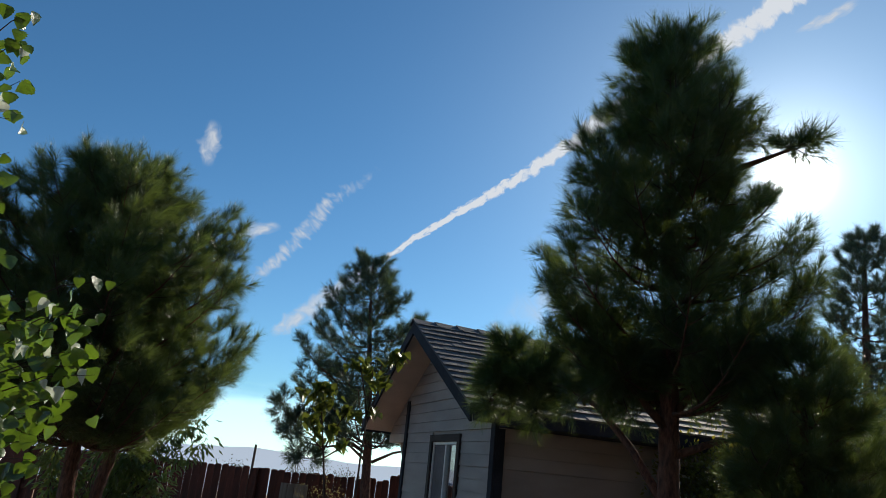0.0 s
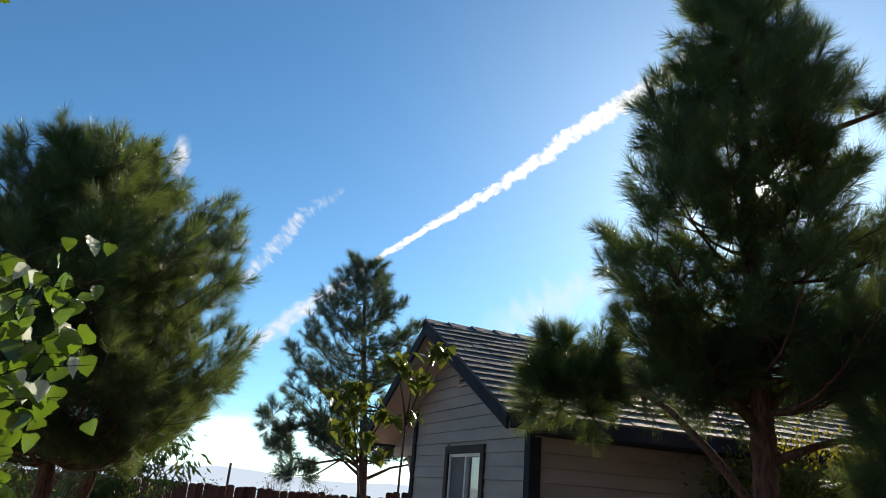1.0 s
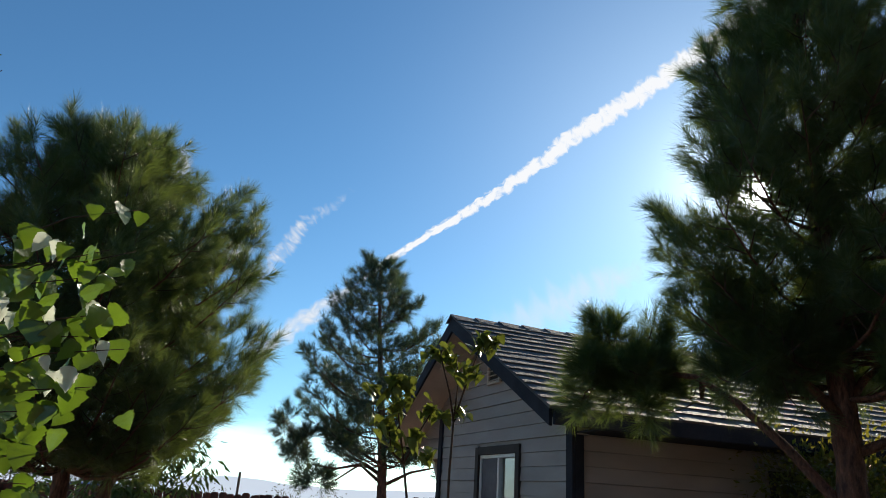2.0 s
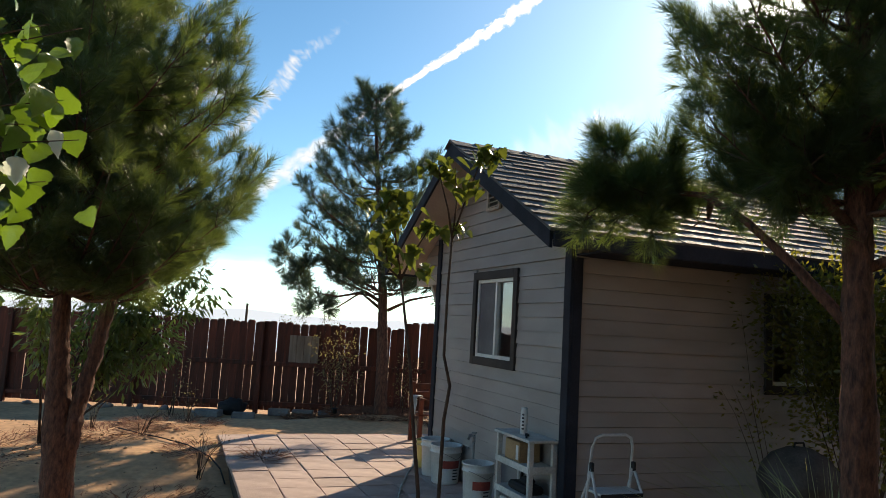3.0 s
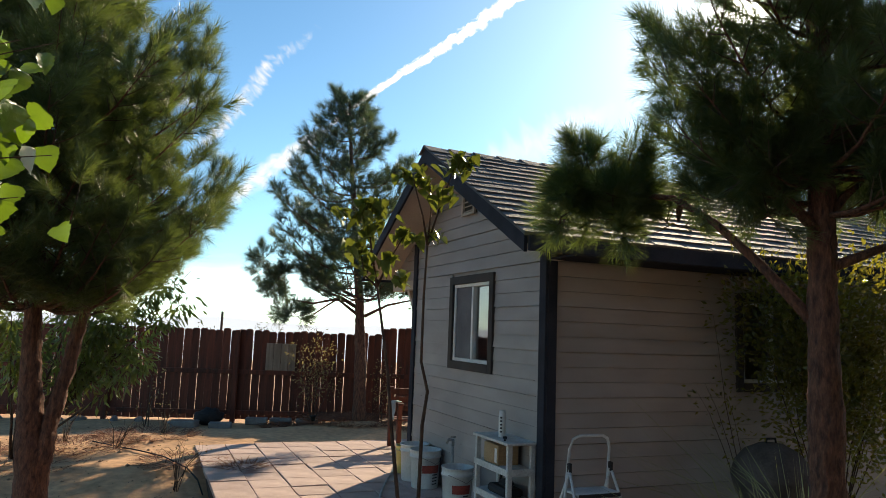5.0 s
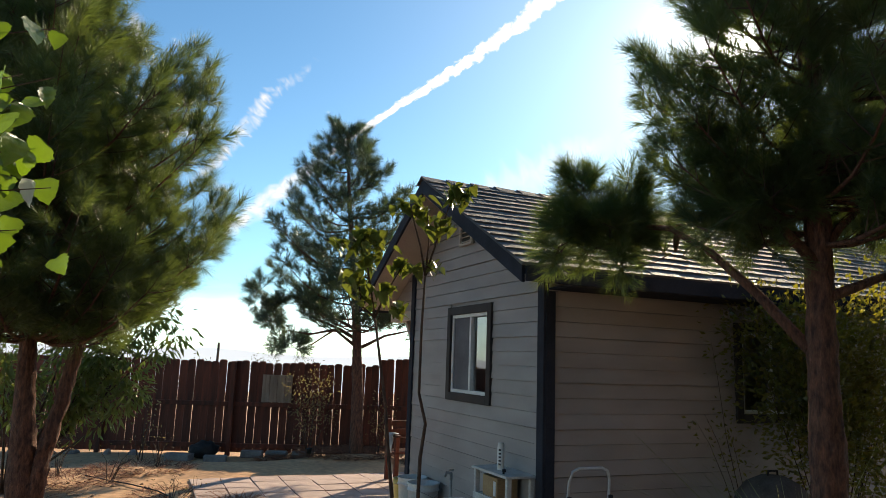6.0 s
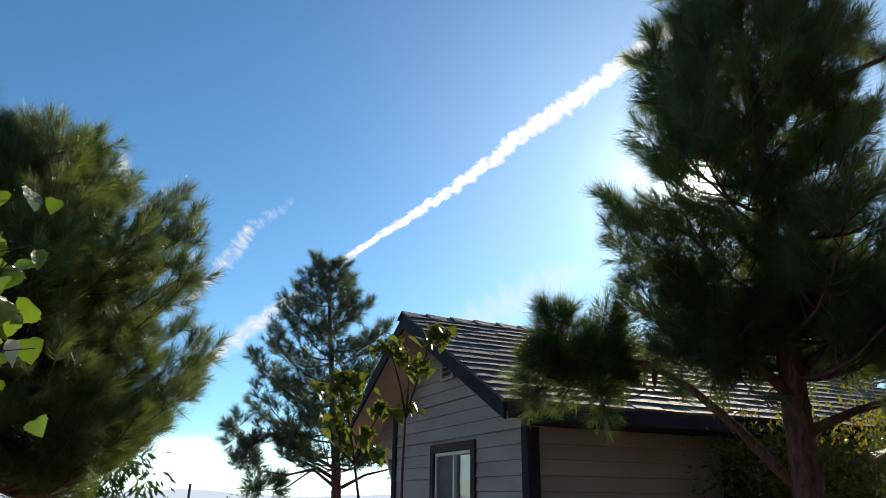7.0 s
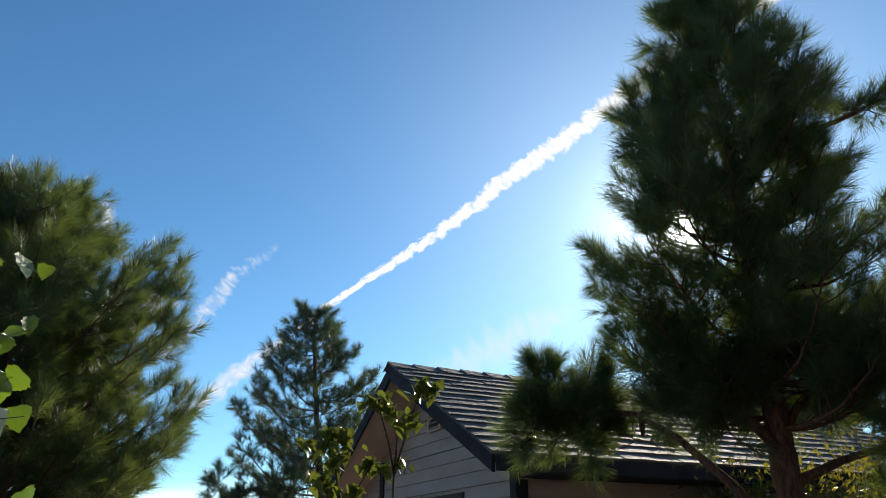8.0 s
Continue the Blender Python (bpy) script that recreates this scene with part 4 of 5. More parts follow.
# ---- broad-leaved young tree close to the path ----
def build_leafy_tree():
    o = Vector((-4.65, -2.75, 0))
    tree = thing("leafy_tree", "young broad-leaved tree with glossy backlit green leaves", "tree", o)
    rnd = random.Random(19)
    kinds = [leaf_mesh("leaf", 0.088, 0.092, leaf_mat, 0.08, f, i) for i, f in enumerate((0.12, 0.3, 0.5, -0.1, 0.2))]
    pale = [leaf_mesh("leaf", 0.058, 0.085, glint_leaf, 0.08, f, i + 3) for i, f in enumerate((0.7, 1.0, 0.5))]
    trunk = [o + Vector(p) for p in ((0, 0, -0.1), (0.03, -0.02, 1.2), (0.06, -0.05, 2.4), (0.10, -0.1, 3.6), (0.2, -0.16, 4.5))]
    vs, fs = tube_data([p - o for p in trunk], [0.05, 0.042, 0.033, 0.022, 0.006], 9)
    part("trunk", mesh_of("trunk", vs, fs, twig_mat, True), twig_mat, tree)

    # turned marks a leaf painted white for a sun glint
    def leaf(p, size, turned, lean=0.35):
        ob = new("leaf", rnd.choice(pale if turned else kinds))
        ob.parent = tree
        if turned:
            ob["label"] = "leaf painted white to stand for a sun glint"
        ob.matrix_world = Matrix.Translation(p) @ Euler((rnd.gauss(0.1, lean), rnd.gauss(0, lean), rnd.choice((0.0, math.pi)) + rnd.gauss(0.2, 0.6))).to_matrix().to_4x4() @ Matrix.Diagonal((size, size, size, 1))

    # twigs that hang out over the path: tip, leaves, of which painted white as glints, length of the leafy part
    sprays = (((-3.44, -2.97, 2.78), 7, 1, 0.26), ((-3.43, -2.96, 2.64), 5, 1, 0.2), ((-3.50, -3.0, 2.62), 7, 1, 0.25), ((-3.57, -2.98, 2.52), 8, 2, 0.25), ((-3.43, -2.95, 2.44), 5, 3, 0.16), ((-3.40, -2.99, 2.32), 5, 3, 0.2), ((-3.48, -2.9, 2.36), 4, 1, 0.2),
              ((-3.53, -3.0, 2.34), 5, 0, 0.2), ((-3.47, -2.97, 2.2), 4, 0, 0.2), ((-3.50, -2.98, 2.02), 6, 1, 0.2), ((-3.57, -3.0, 1.92), 6, 0, 0.2), ((-3.60, -2.95, 2.12), 8, 1, 0.25), ((-3.70, -3.02, 2.54), 9, 1, 0.25), ((-3.76, -2.9, 2.64), 10, 1, 0.25), ((-3.74, -2.95, 2.36), 9, 2, 0.25), ((-3.80, -3.0, 1.85), 8, 1, 0.3), ((-3.72, -2.9, 1.72), 7, 1, 0.3),
              ((-3.86, -2.8, 2.5), 10, 1, 0.3), ((-3.92, -2.85, 2.2), 10, 1, 0.3), ((-3.90, -2.9, 2.60), 10, 1, 0.3), ((-4.0, -2.8, 1.9), 10, 1, 0.3), ((-3.68, -2.7, 2.45), 9, 1, 0.3), ((-3.80, -2.65, 2.05), 9, 1, 0.3),
              ((-3.90, -3.03, 2.98), 5, 0, 0.18), ((-3.92, -3.02, 3.14), 5, 1, 0.2), ((-4.0, -3.05, 3.30), 5, 0, 0.2), ((-4.03, -3.03, 3.48), 5, 1, 0.2), ((-4.05, -3.05, 3.68), 6, 2, 0.2), ((-4.07, -3.04, 3.88), 6, 0, 0.2), ((-4.09, -3.06, 4.05), 6, 1, 0.2))
    for tip, n, turned, length in sprays:
        tip = Vector(tip)
        z = max(0.7, tip.z - rnd.uniform(0.5, 0.95))
        j = max(k for k in range(4) if trunk[k].z <= z)
        foot = trunk[j].lerp(trunk[j + 1], (z - trunk[j].z) / (trunk[j + 1].z - trunk[j].z))
        arch = foot.lerp(tip, 0.55) + Vector((0, rnd.uniform(-0.05, 0.05), 0.1))
        pts = [foot, foot.lerp(arch, 0.55) + Vector((0, 0, 0.06)), arch, arch.lerp(tip, 0.6) + Vector((0, 0, 0.05)), tip]
        vs, fs = tube_data([p - o for p in pts], [0.008, 0.006, 0.004, 0.0025, 0.0012], 6)
        part("branch", mesh_of("branch", vs, fs, twig_mat, True), twig_mat, tree)
        n = int(n * 1.8)
        pale_ones = rnd.sample(range(n), turned)
        for i in range(n):
            f = 0.999 - 0.24 * i / n
            k = int(f * 4)
            p = pts[k].lerp(pts[k + 1], f * 4 - k)
            p = p + Vector((rnd.uniform(-0.12, 0.05), rnd.uniform(-0.06, 0.06), rnd.uniform(-length, 0.04)))
            leaf(p, rnd.uniform(0.55, 0.95), i in pale_ones)


build_leafy_tree()


# ---- two thin saplings ----
def sapling(label, stem, forks, clusters, seed):
    base = Vector((stem[0][0], stem[0][1], 0))
    tree = thing("sapling", label, "sapling", base, group="thin saplings by the gable")
    rnd = random.Random(seed)
    n = len(stem)
    rs = [0.012 - 0.006 * i / (n - 1) for i in range(n)]
    vs, fs = tube_data([Vector(p) - base for p in stem], rs, 7)
    part("stem", mesh_of("stem", vs, fs, twig_mat, True), twig_mat, tree, "thin crooked dark stem")
    for path in forks:
        vs, fs = tube_data([Vector(p) - base for p in path], [0.007 - 0.004 * i / (len(path) - 1) for i in range(len(path))], 5)
        part("twig", mesh_of("twig", vs, fs, twig_mat, True), twig_mat, tree)
    kinds = [leaf_mesh("leaf", 0.048, 0.088, sapling_leaf, 0.04, f, i + 7) for i, f in enumerate((0.2, 0.45, -0.05))]
    for (c, r, m) in clusters:
        for _ in range(int(m * 1.5)):
            w = Vector((rnd.gauss(0, 1), rnd.gauss(0, 1), rnd.gauss(0, 0.55))) * r * 0.55
            ob = new("leaf", rnd.choice(kinds))
            ob.parent = tree
            sc = rnd.uniform(0.7, 1.25)
            out = math.atan2(w.x, -w.y)
            ob.matrix_world = Matrix.Translation(Vector(c) + w) @ Euler((rnd.uniform(0.5, 1.35), rnd.gauss(0, 0.3), out + rnd.gauss(0, 0.5)), "XYZ").to_matrix().to_4x4() @ Matrix.Diagonal((sc, sc, sc, 1))
    return tree


sapling("thin leafy sapling with a crooked dark stem", [(-1.72, -1.54, -0.05), (-1.73, -1.54, 0.6), (-1.72, -1.54, 1.38), (-1.70, -1.55, 1.56), (-1.74, -1.54, 1.72), (-1.74, -1.54, 2.08), (-1.73, -1.54, 2.36)],
        [[(-1.73, -1.54, 2.36), (-1.76, -1.53, 2.52), (-1.83, -1.5, 2.77)], [(-1.73, -1.54, 2.36), (-1.72, -1.55, 2.55), (-1.73, -1.54, 2.72)], [(-1.73, -1.54, 2.36), (-1.68, -1.56, 2.55), (-1.6, -1.6, 2.83)], [(-1.73, -1.54, 2.36), (-1.69, -1.56, 2.45)]],
        [((-1.78, -1.52, 2.75), 0.09, 17), ((-1.87, -1.48, 2.76), 0.07, 9), ((-1.66, -1.57, 2.66), 0.09, 16), ((-1.60, -1.60, 2.84), 0.09, 17), ((-1.53, -1.63, 2.85), 0.06, 7), ((-1.69, -1.56, 2.43), 0.06, 7)], 31)
sapling("thin leafy sapling with yellowing leaves", [(-1.86, -1.63, -0.05), (-1.87, -1.62, 1.02), (-1.92, -1.61, 1.39), (-1.95, -1.6, 1.67), (-1.99, -1.58, 1.93), (-2.02, -1.57, 2.11)],
        [[(-2.02, -1.57, 2.11), (-2.06, -1.56, 2.32), (-2.09, -1.55, 2.52)], [(-2.02, -1.57, 2.11), (-2.09, -1.55, 2.17), (-2.12, -1.54, 2.35)], [(-2.02, -1.57, 2.11), (-1.97, -1.6, 2.25), (-1.88, -1.62, 2.42)]],
        [((-2.2, -1.51, 2.51), 0.07, 9), ((-2.11, -1.55, 2.56), 0.09, 17), ((-2.02, -1.58, 2.55), 0.08, 14), ((-2.07, -1.56, 2.42), 0.09, 17), ((-2.12, -1.54, 2.33), 0.09, 14), ((-1.91, -1.61, 2.42), 0.07, 10), ((-1.84, -1.63, 2.40), 0.05, 6), ((-1.97, -1.59, 2.28), 0.07, 9), ((-1.90, -1.61, 2.18), 0.06, 8), ((-2.08, -1.55, 2.22), 0.07, 8)], 33)


# ---- shrub at the side wall ----
def shrub(name, label, base, tips, leaves, mat, w, l, seed, droop=0.2, spread=0.16, stem=0.012):
    tree = thing(name, label, "shrub", base)
    o = Vector(base)
    rnd = random.Random(seed)
    spots = []
    for tip, n in tips:
        t = Vector(tip)
        mid = o.lerp(t, 0.55) + Vector((rnd.uniform(-0.12, 0.12), rnd.uniform(-0.12, 0.12), 0.12))
        pts = [Vector((rnd.uniform(-0.05, 0.05), rnd.uniform(-0.05, 0.05), -0.03)), o.lerp(mid, 0.5) - o + Vector((0, 0, 0.08)), mid - o, mid.lerp(t, 0.5) - o + Vector((0, 0, 0.05)), t - o]
        vs, fs = tube_data(pts, [stem, stem * 0.8, stem * 0.55, stem * 0.35, stem * 0.15], 5)
        part("branch", mesh_of("branch", vs, fs, twig_mat, True), twig_mat, tree)
        for i in range(n * leaves):
            f = 0.42 + 0.58 * rnd.random() ** 0.7
            j = min(3, int(f * 4))
            p = pts[j].lerp(pts[j + 1], f * 4 - j)
            off = Vector((rnd.gauss(0, 1), rnd.gauss(0, 1), rnd.gauss(0, 1))) * spread * 0.5
            spots.append((p + off, (off.normalized() + (t - o).normalized() * 0.3)))
    leaf_cloud("foliage", spots, mat, tree, w, l, seed, droop)
    return tree


shrub("shrub", "sprawling shrub with small yellow-green leaves against the wall", (2.5, -0.70, 0), [((1.78, -0.35, 2.60), 2), ((1.95, -0.35, 2.52), 3), ((2.1, -0.5, 2.42), 4), ((2.25, -0.5, 2.52), 4), ((2.5, -0.6, 2.55), 5), ((2.8, -0.6, 2.6), 6), ((3.2, -0.7, 2.55), 6), ((2.3, -0.4, 2.05), 2), ((2.35, -0.4, 1.85), 3), ((2.5, -0.5, 2.2), 6), ((2.9, -0.6, 2.3), 7), ((3.3, -0.7, 2.1), 7), ((2.6, -0.7, 1.7), 6), ((3.0, -0.8, 1.5), 6), ((2.6, -0.6, 1.3), 4), ((3.6, -0.6, 2.6), 6), ((4.0, -0.6, 2.9), 6)], 190, shrub_leaf, 0.028, 0.058, 61, 0.0, 0.34, 0.007)
shrub("shrub", "thin straggling twigs with few leaves at the wall", (2.0, -0.3, 0), [((1.62, -0.12, 1.5), 1), ((1.72, -0.12, 2.17), 1), ((1.86, -0.15, 1.38), 2), ((1.5, -0.12, 1.46), 1)], 26, shrub_leaf, 0.022, 0.05, 63, 0.2, 0.10, 0.006)
shrub("shrub", "tall leafy shrub beside the house end", (4.6, -1.4, 0), [((4.2, -1.5, 2.9), 6), ((4.6, -1.6, 3.2), 7), ((5.0, -1.5, 3.3), 7), ((4.4, -1.7, 2.4), 7), ((4.9, -1.8, 2.6), 7), ((4.0, -1.4, 2.2), 6)], 200, shrub_leaf, 0.028, 0.06, 67, 0.0, 0.5, 0.01)
shrub("hanging_branch_tree", "drooping branches with long curled green leaves", (-4.5, 4.9, 0), [((-2.65, 4.5, 2.18), 5), ((-2.9, 4.45, 2.42), 4), ((-2.65, 4.5, 2.55), 1), ((-3.0, 4.5, 2.35), 4), ((-3.4, 4.5, 2.1), 6), ((-3.2, 4.6, 1.6), 5), ((-3.05, 4.5, 1.45), 4), ((-3.6, 4.5, 1.85), 7), ((-3.75, 4.6, 1.35), 5), ((-3.5, 4.6, 2.5), 6), ((-3.9, 4.5, 2.35), 7), ((-4.3, 4.5, 1.6), 7), ((-4.6, 4.4, 1.9), 7)], 40, dull_leaf, 0.042, 0.15, 71, 1.0, 0.15, 0.02)
shrub("shrub", "dry twiggy bush with sparse pale leaves by the fence", (-0.2, 7.75, 0), [((-0.55, 7.65, 1.5), 3), ((-0.3, 7.6, 1.62), 3), ((-0.05, 7.55, 1.5), 3), ((-0.4, 7.6, 1.1), 3), ((-0.1, 7.6, 1.2), 3), ((-0.3, 7.5, 0.75), 2), ((0.1, 7.6, 0.9), 2)], 36, dry_leaf, 0.026, 0.05, 73, 0.3, 0.22, 0.008)
shrub("shrub", "dry twiggy bush with sparse leaves beside the pine", (0.98, 7.35, 0), [((1.0, 7.3, 1.25), 2), ((1.15, 7.3, 1.1), 2), ((0.85, 7.3, 0.9), 2), ((1.05, 7.3, 0.6), 2)], 26, dry_leaf, 0.026, 0.05, 79, 0.3, 0.2, 0.007)


# ---- grass tuft and litter ----
def blades(name, label, category, centre, radius, n, length, width, mat, seed, flat=0.0, kind=""):
    rng = np.random.default_rng(seed)
    v = []
    for i in range(n):
        a, r = rng.uniform(0, 6.283), radius * math.sqrt(rng.random())
        b = np.array([math.cos(a) * r, math.sin(a) * r, 0.0])
        az = a + rng.normal(0, 0.8)
        l = length * rng.uniform(0.5, 1.15)
        up = (1 - flat) * rng.uniform(0.5, 1.0)
        d = np.array([math.cos(az) * (1 - up * 0.7), math.sin(az) * (1 - up * 0.7), up])
        d /= np.linalg.norm(d)
        s = np.cross(d, [0, 0, 1.0]) + rng.normal(0, 0.2, 3)
        s = s / np.linalg.norm(s) * width
        m = b + d * l * 0.6
        e = b + d * l - np.array([0, 0, 0.3 * l * (1 - flat)]) * rng.random() + np.array([math.cos(az), math.sin(az), 0]) * 0.25 * l
        v += [b - s, b + s, m + s * 0.7, b - s, m + s * 0.7, m - s * 0.7, m - s * 0.7, m + s * 0.7, e]
    v = np.array(v)
    me = bulk(name, v, np.arange(len(v)).reshape(-1, 3), mat)
    ob = tagged(new(name, me), label, category, kind=kind)
    ob.location = centre
    return ob


blades("grass_tuft", "arching clump of pale green grass under the pine", "grass", (0.46, -2.10, 0.0), 0.12, 190, 1.65, 0.004, blade_mat, 81, -0.12)
for i, (x, y, r, n) in enumerate(((0.45, 7.35, 0.9, 900), (-0.4, 7.9, 0.7, 500), (1.3, 7.0, 0.7, 500), (-3.9, 5.6, 0.8, 350), (-3.0, 6.3, 0.7, 260), (-5.0, 4.5, 1.2, 380), (-3.4, 2.6, 0.8, 220), (-2.6, 4.2, 0.5, 160), (-1.95, 3.6, 0.25, 60))):
    blades("dry_litter", "heap of dry red-brown needles and twigs on the dirt" if n > 450 else "scattered dry straw on the dirt", "litter", (x, y, ground_height(x, y) if y > 5.2 or x < -2.4 else PATIO), r, n * 2, 0.22, 0.007, dry_grass, 90 + i, 0.72, "stuff")


# ---- things along the house ----
def bucket(label, at, r, h, rz, mat=None, group="buckets by the wall", band=None):
    b = thing("bucket", label, "bucket", at, rz, group)
    mat = mat or bucket_mat
    vs, fs = lathe([(0.0, 0.0), (r * 0.86, 0.0), (r * 0.88, 0.01), (r * 0.985, h * 0.80), (r * 1.06, h * 0.81), (r * 1.06, h * 0.84), (r * 1.0, h * 0.85), (r * 1.02, h * 0.965), (r * 1.07, h * 0.97), (r * 1.07, h), (r * 0.97, h), (r * 0.82, 0.03), (0.0, 0.03)], 28)
    part("body", mesh_of("body", vs, fs, mat, True), mat, b)
    ring = [(math.cos(w) * r * 1.07, math.sin(w) * r * 1.07 * 0.5 - 0.5 * r, h * 0.86 - 0.5 * r * (1 - abs(math.cos(w)))) for w in [math.pi + math.pi * k / 12 for k in range(13)]]
    tube("bail", ring, 0.003, pipe_mat, b, 5, "wire bail handle")
    def patch(name, a0, a1, z0, z1, m_, lab):
        vs2, fs2, k = [], [], 10
        for j in range(k + 1):
            a = a0 + (a1 - a0) * j / k
            for z in (z0, z1):
                q = r * (0.88 + 0.105 * (z / (h * 0.8))) + 0.002
                vs2.append((math.cos(a) * q, math.sin(a) * q, z))
        fs2 = [(2 * j, 2 * j + 2, 2 * j + 3, 2 * j + 1) for j in range(k)]
        part(name, mesh_of(name, vs2, fs2, m_, True), m_, b, lab)
    if band:
        patch("label", -2.5, -1.2, h * 0.42, h * 0.62, label_red, "dull red printed label")
        patch("label", -2.5, -1.9, h * 0.08, h * 0.36, vinyl, "white printed label")
        for k in range(4):
            patch("text_bar", -1.75, -1.3, h * (0.12 + 0.08 * k), h * (0.15 + 0.08 * k), label_dark, "dark unreadable print")
    return b


bucket("white plastic paint bucket with a printed label on the patio", (-0.215, 2.10, PATIO), 0.165, 0.40, 20, band=True)
bucket("white plastic bucket with a round mark on the patio", (-0.20, 2.47, PATIO), 0.16, 0.40, 70)
bucket("white bucket with a red label and dark open top", (-0.27, 1.13, PATIO), 0.15, 0.40, 10, band=True)
bucket("small yellow plastic pail beside the white buckets", (-0.15, 2.86, PATIO), 0.13, 0.32, 0, yellow_plastic)
# black disc a little below the rim of the open bucket
vs, fs = lathe([(0.0, 0.0), (0.13, 0.0), (0.13, 0.02), (0.0, 0.02)], 20)
dark_disc = tagged(new("bucket_disc", mesh_of("bucket_disc", vs, fs, black_plastic, True)), "dark disc set inside the open top of a white bucket", "bucket contents")
dark_disc.location = (-0.27, 1.13, PATIO + 0.33)


def build_shelf():
    sh = thing("shelf", "old white painted three-tier shelf against the wall", "shelf", (-0.295, 0.09, PATIO))
    W, D, H = 0.255, 0.62, 0.775
    for x in (0.0, W - 0.035):
        for y in (0.0, D - 0.035):
            part("leg", boxed(x, x + 0.045, y, y + 0.035, 0, H - 0.016, 0.004), shelf_paint, sh)
    for z in (0.06, 0.29, 0.54):
        part("shelf_board", boxed(0.004, W - 0.004, 0.004, D - 0.004, z, z + 0.018, 0.003), shelf_paint, sh)
        part("shelf_rail", boxed(-0.006, -0.001, 0.0, D, z - 0.03, z + 0.025, 0.0015), shelf_paint, sh)
        part("shelf_rail", boxed(0.0, W, -0.012, -0.001, z - 0.03, z + 0.03, 0.003), shelf_paint, sh)
    part("top", boxed(-0.02, W + 0.01, -0.02, D + 0.015, H - 0.015, H + 0.008, 0.004), shelf_paint, sh)


build_shelf()
carton = thing("cardboard_box", "brown cardboard box on the shelf", "box", (-0.27, 0.31, PATIO + 0.558))
part("carton", boxed(0, 0.2, 0, 0.27, 0, 0.17, 0.004), cardboard, carton)
part("flap", boxed(0.02, 0.18, 0.27, 0.278, 0.02, 0.17), cardboard, carton)
part("label", boxed(-0.004, -0.001, 0.02, 0.06, 0.02, 0.14), vinyl, carton, "white printed label")
tool = thing("power_tool", "black plastic tool lying on the lower shelf", "tool", (-0.275, 0.2, PATIO + 0.308))
bm = bmesh.new()
box(bm, 0.02, 0.2, 0.0, 0.34, 0.0, 0.07, 0.02)
box(bm, 0.05, 0.15, 0.05, 0.2, 0.07, 0.13, 0.025)
part("body", bm, black_plastic, tool)
tube("handle", [(0.1, 0.04, 0.12), (0.1, 0.06, 0.17), (0.1, 0.14, 0.185), (0.1, 0.22, 0.16), (0.1, 0.24, 0.07)], 0.012, black_plastic, tool)
tub = thing("plastic_tub", "white plastic tub on the bottom shelf", "tub", (-0.28, 0.16, PATIO + 0.078))
bm = bmesh.new()
prism(bm, [(0.0, 0.0), (0.24, 0.0), (0.25, 0.15), (0.235, 0.15), (0.225, 0.015), (0.015, 0.015), (0.005, 0.15), (-0.01, 0.15)], 1, 0.0, 0.45)
part("body", bm, bucket_mat, tub)
tubeob = thing("sealant_tube", "white sealant tube with dark print standing on the shelf", "sealant tube", (-0.18, 0.42, PATIO + 0.783))
vs, fs = lathe([(0.0, 0.0), (0.031, 0.0), (0.032, 0.004), (0.032, 0.19), (0.028, 0.202), (0.028, 0.225), (0.0, 0.23)], 18)
part("body", mesh_of("body", vs, fs, bucket_mat, True), bucket_mat, tubeob)
for k in range(5):
    a0 = math.radians(205)
    vs2 = [(math.cos(a0 + j * 0.22) * 0.0328, math.sin(a0 + j * 0.22) * 0.0328, z) for j in range(4) for z in (0.04 + k * 0.03, 0.056 + k * 0.03)]
    part("text_bar", mesh_of("text_bar", vs2, [(2 * j, 2 * j + 2, 2 * j + 3, 2 * j + 1) for j in range(3)], label_dark), label_dark, tubeob, "dark unreadable print")
blk = thing("hand_tool", "small dark hand tool lying on the shelf top", "tool", (-0.27, 0.18, PATIO + 0.783), 62)
part("blade", boxed(0, 0.11, 0, 0.018, 0.001, 0.012, 0.003), black_plastic, blk)
part("handle", boxed(0.11, 0.17, -0.012, 0.022, 0.001, 0.02, 0.005), black_plastic, blk)


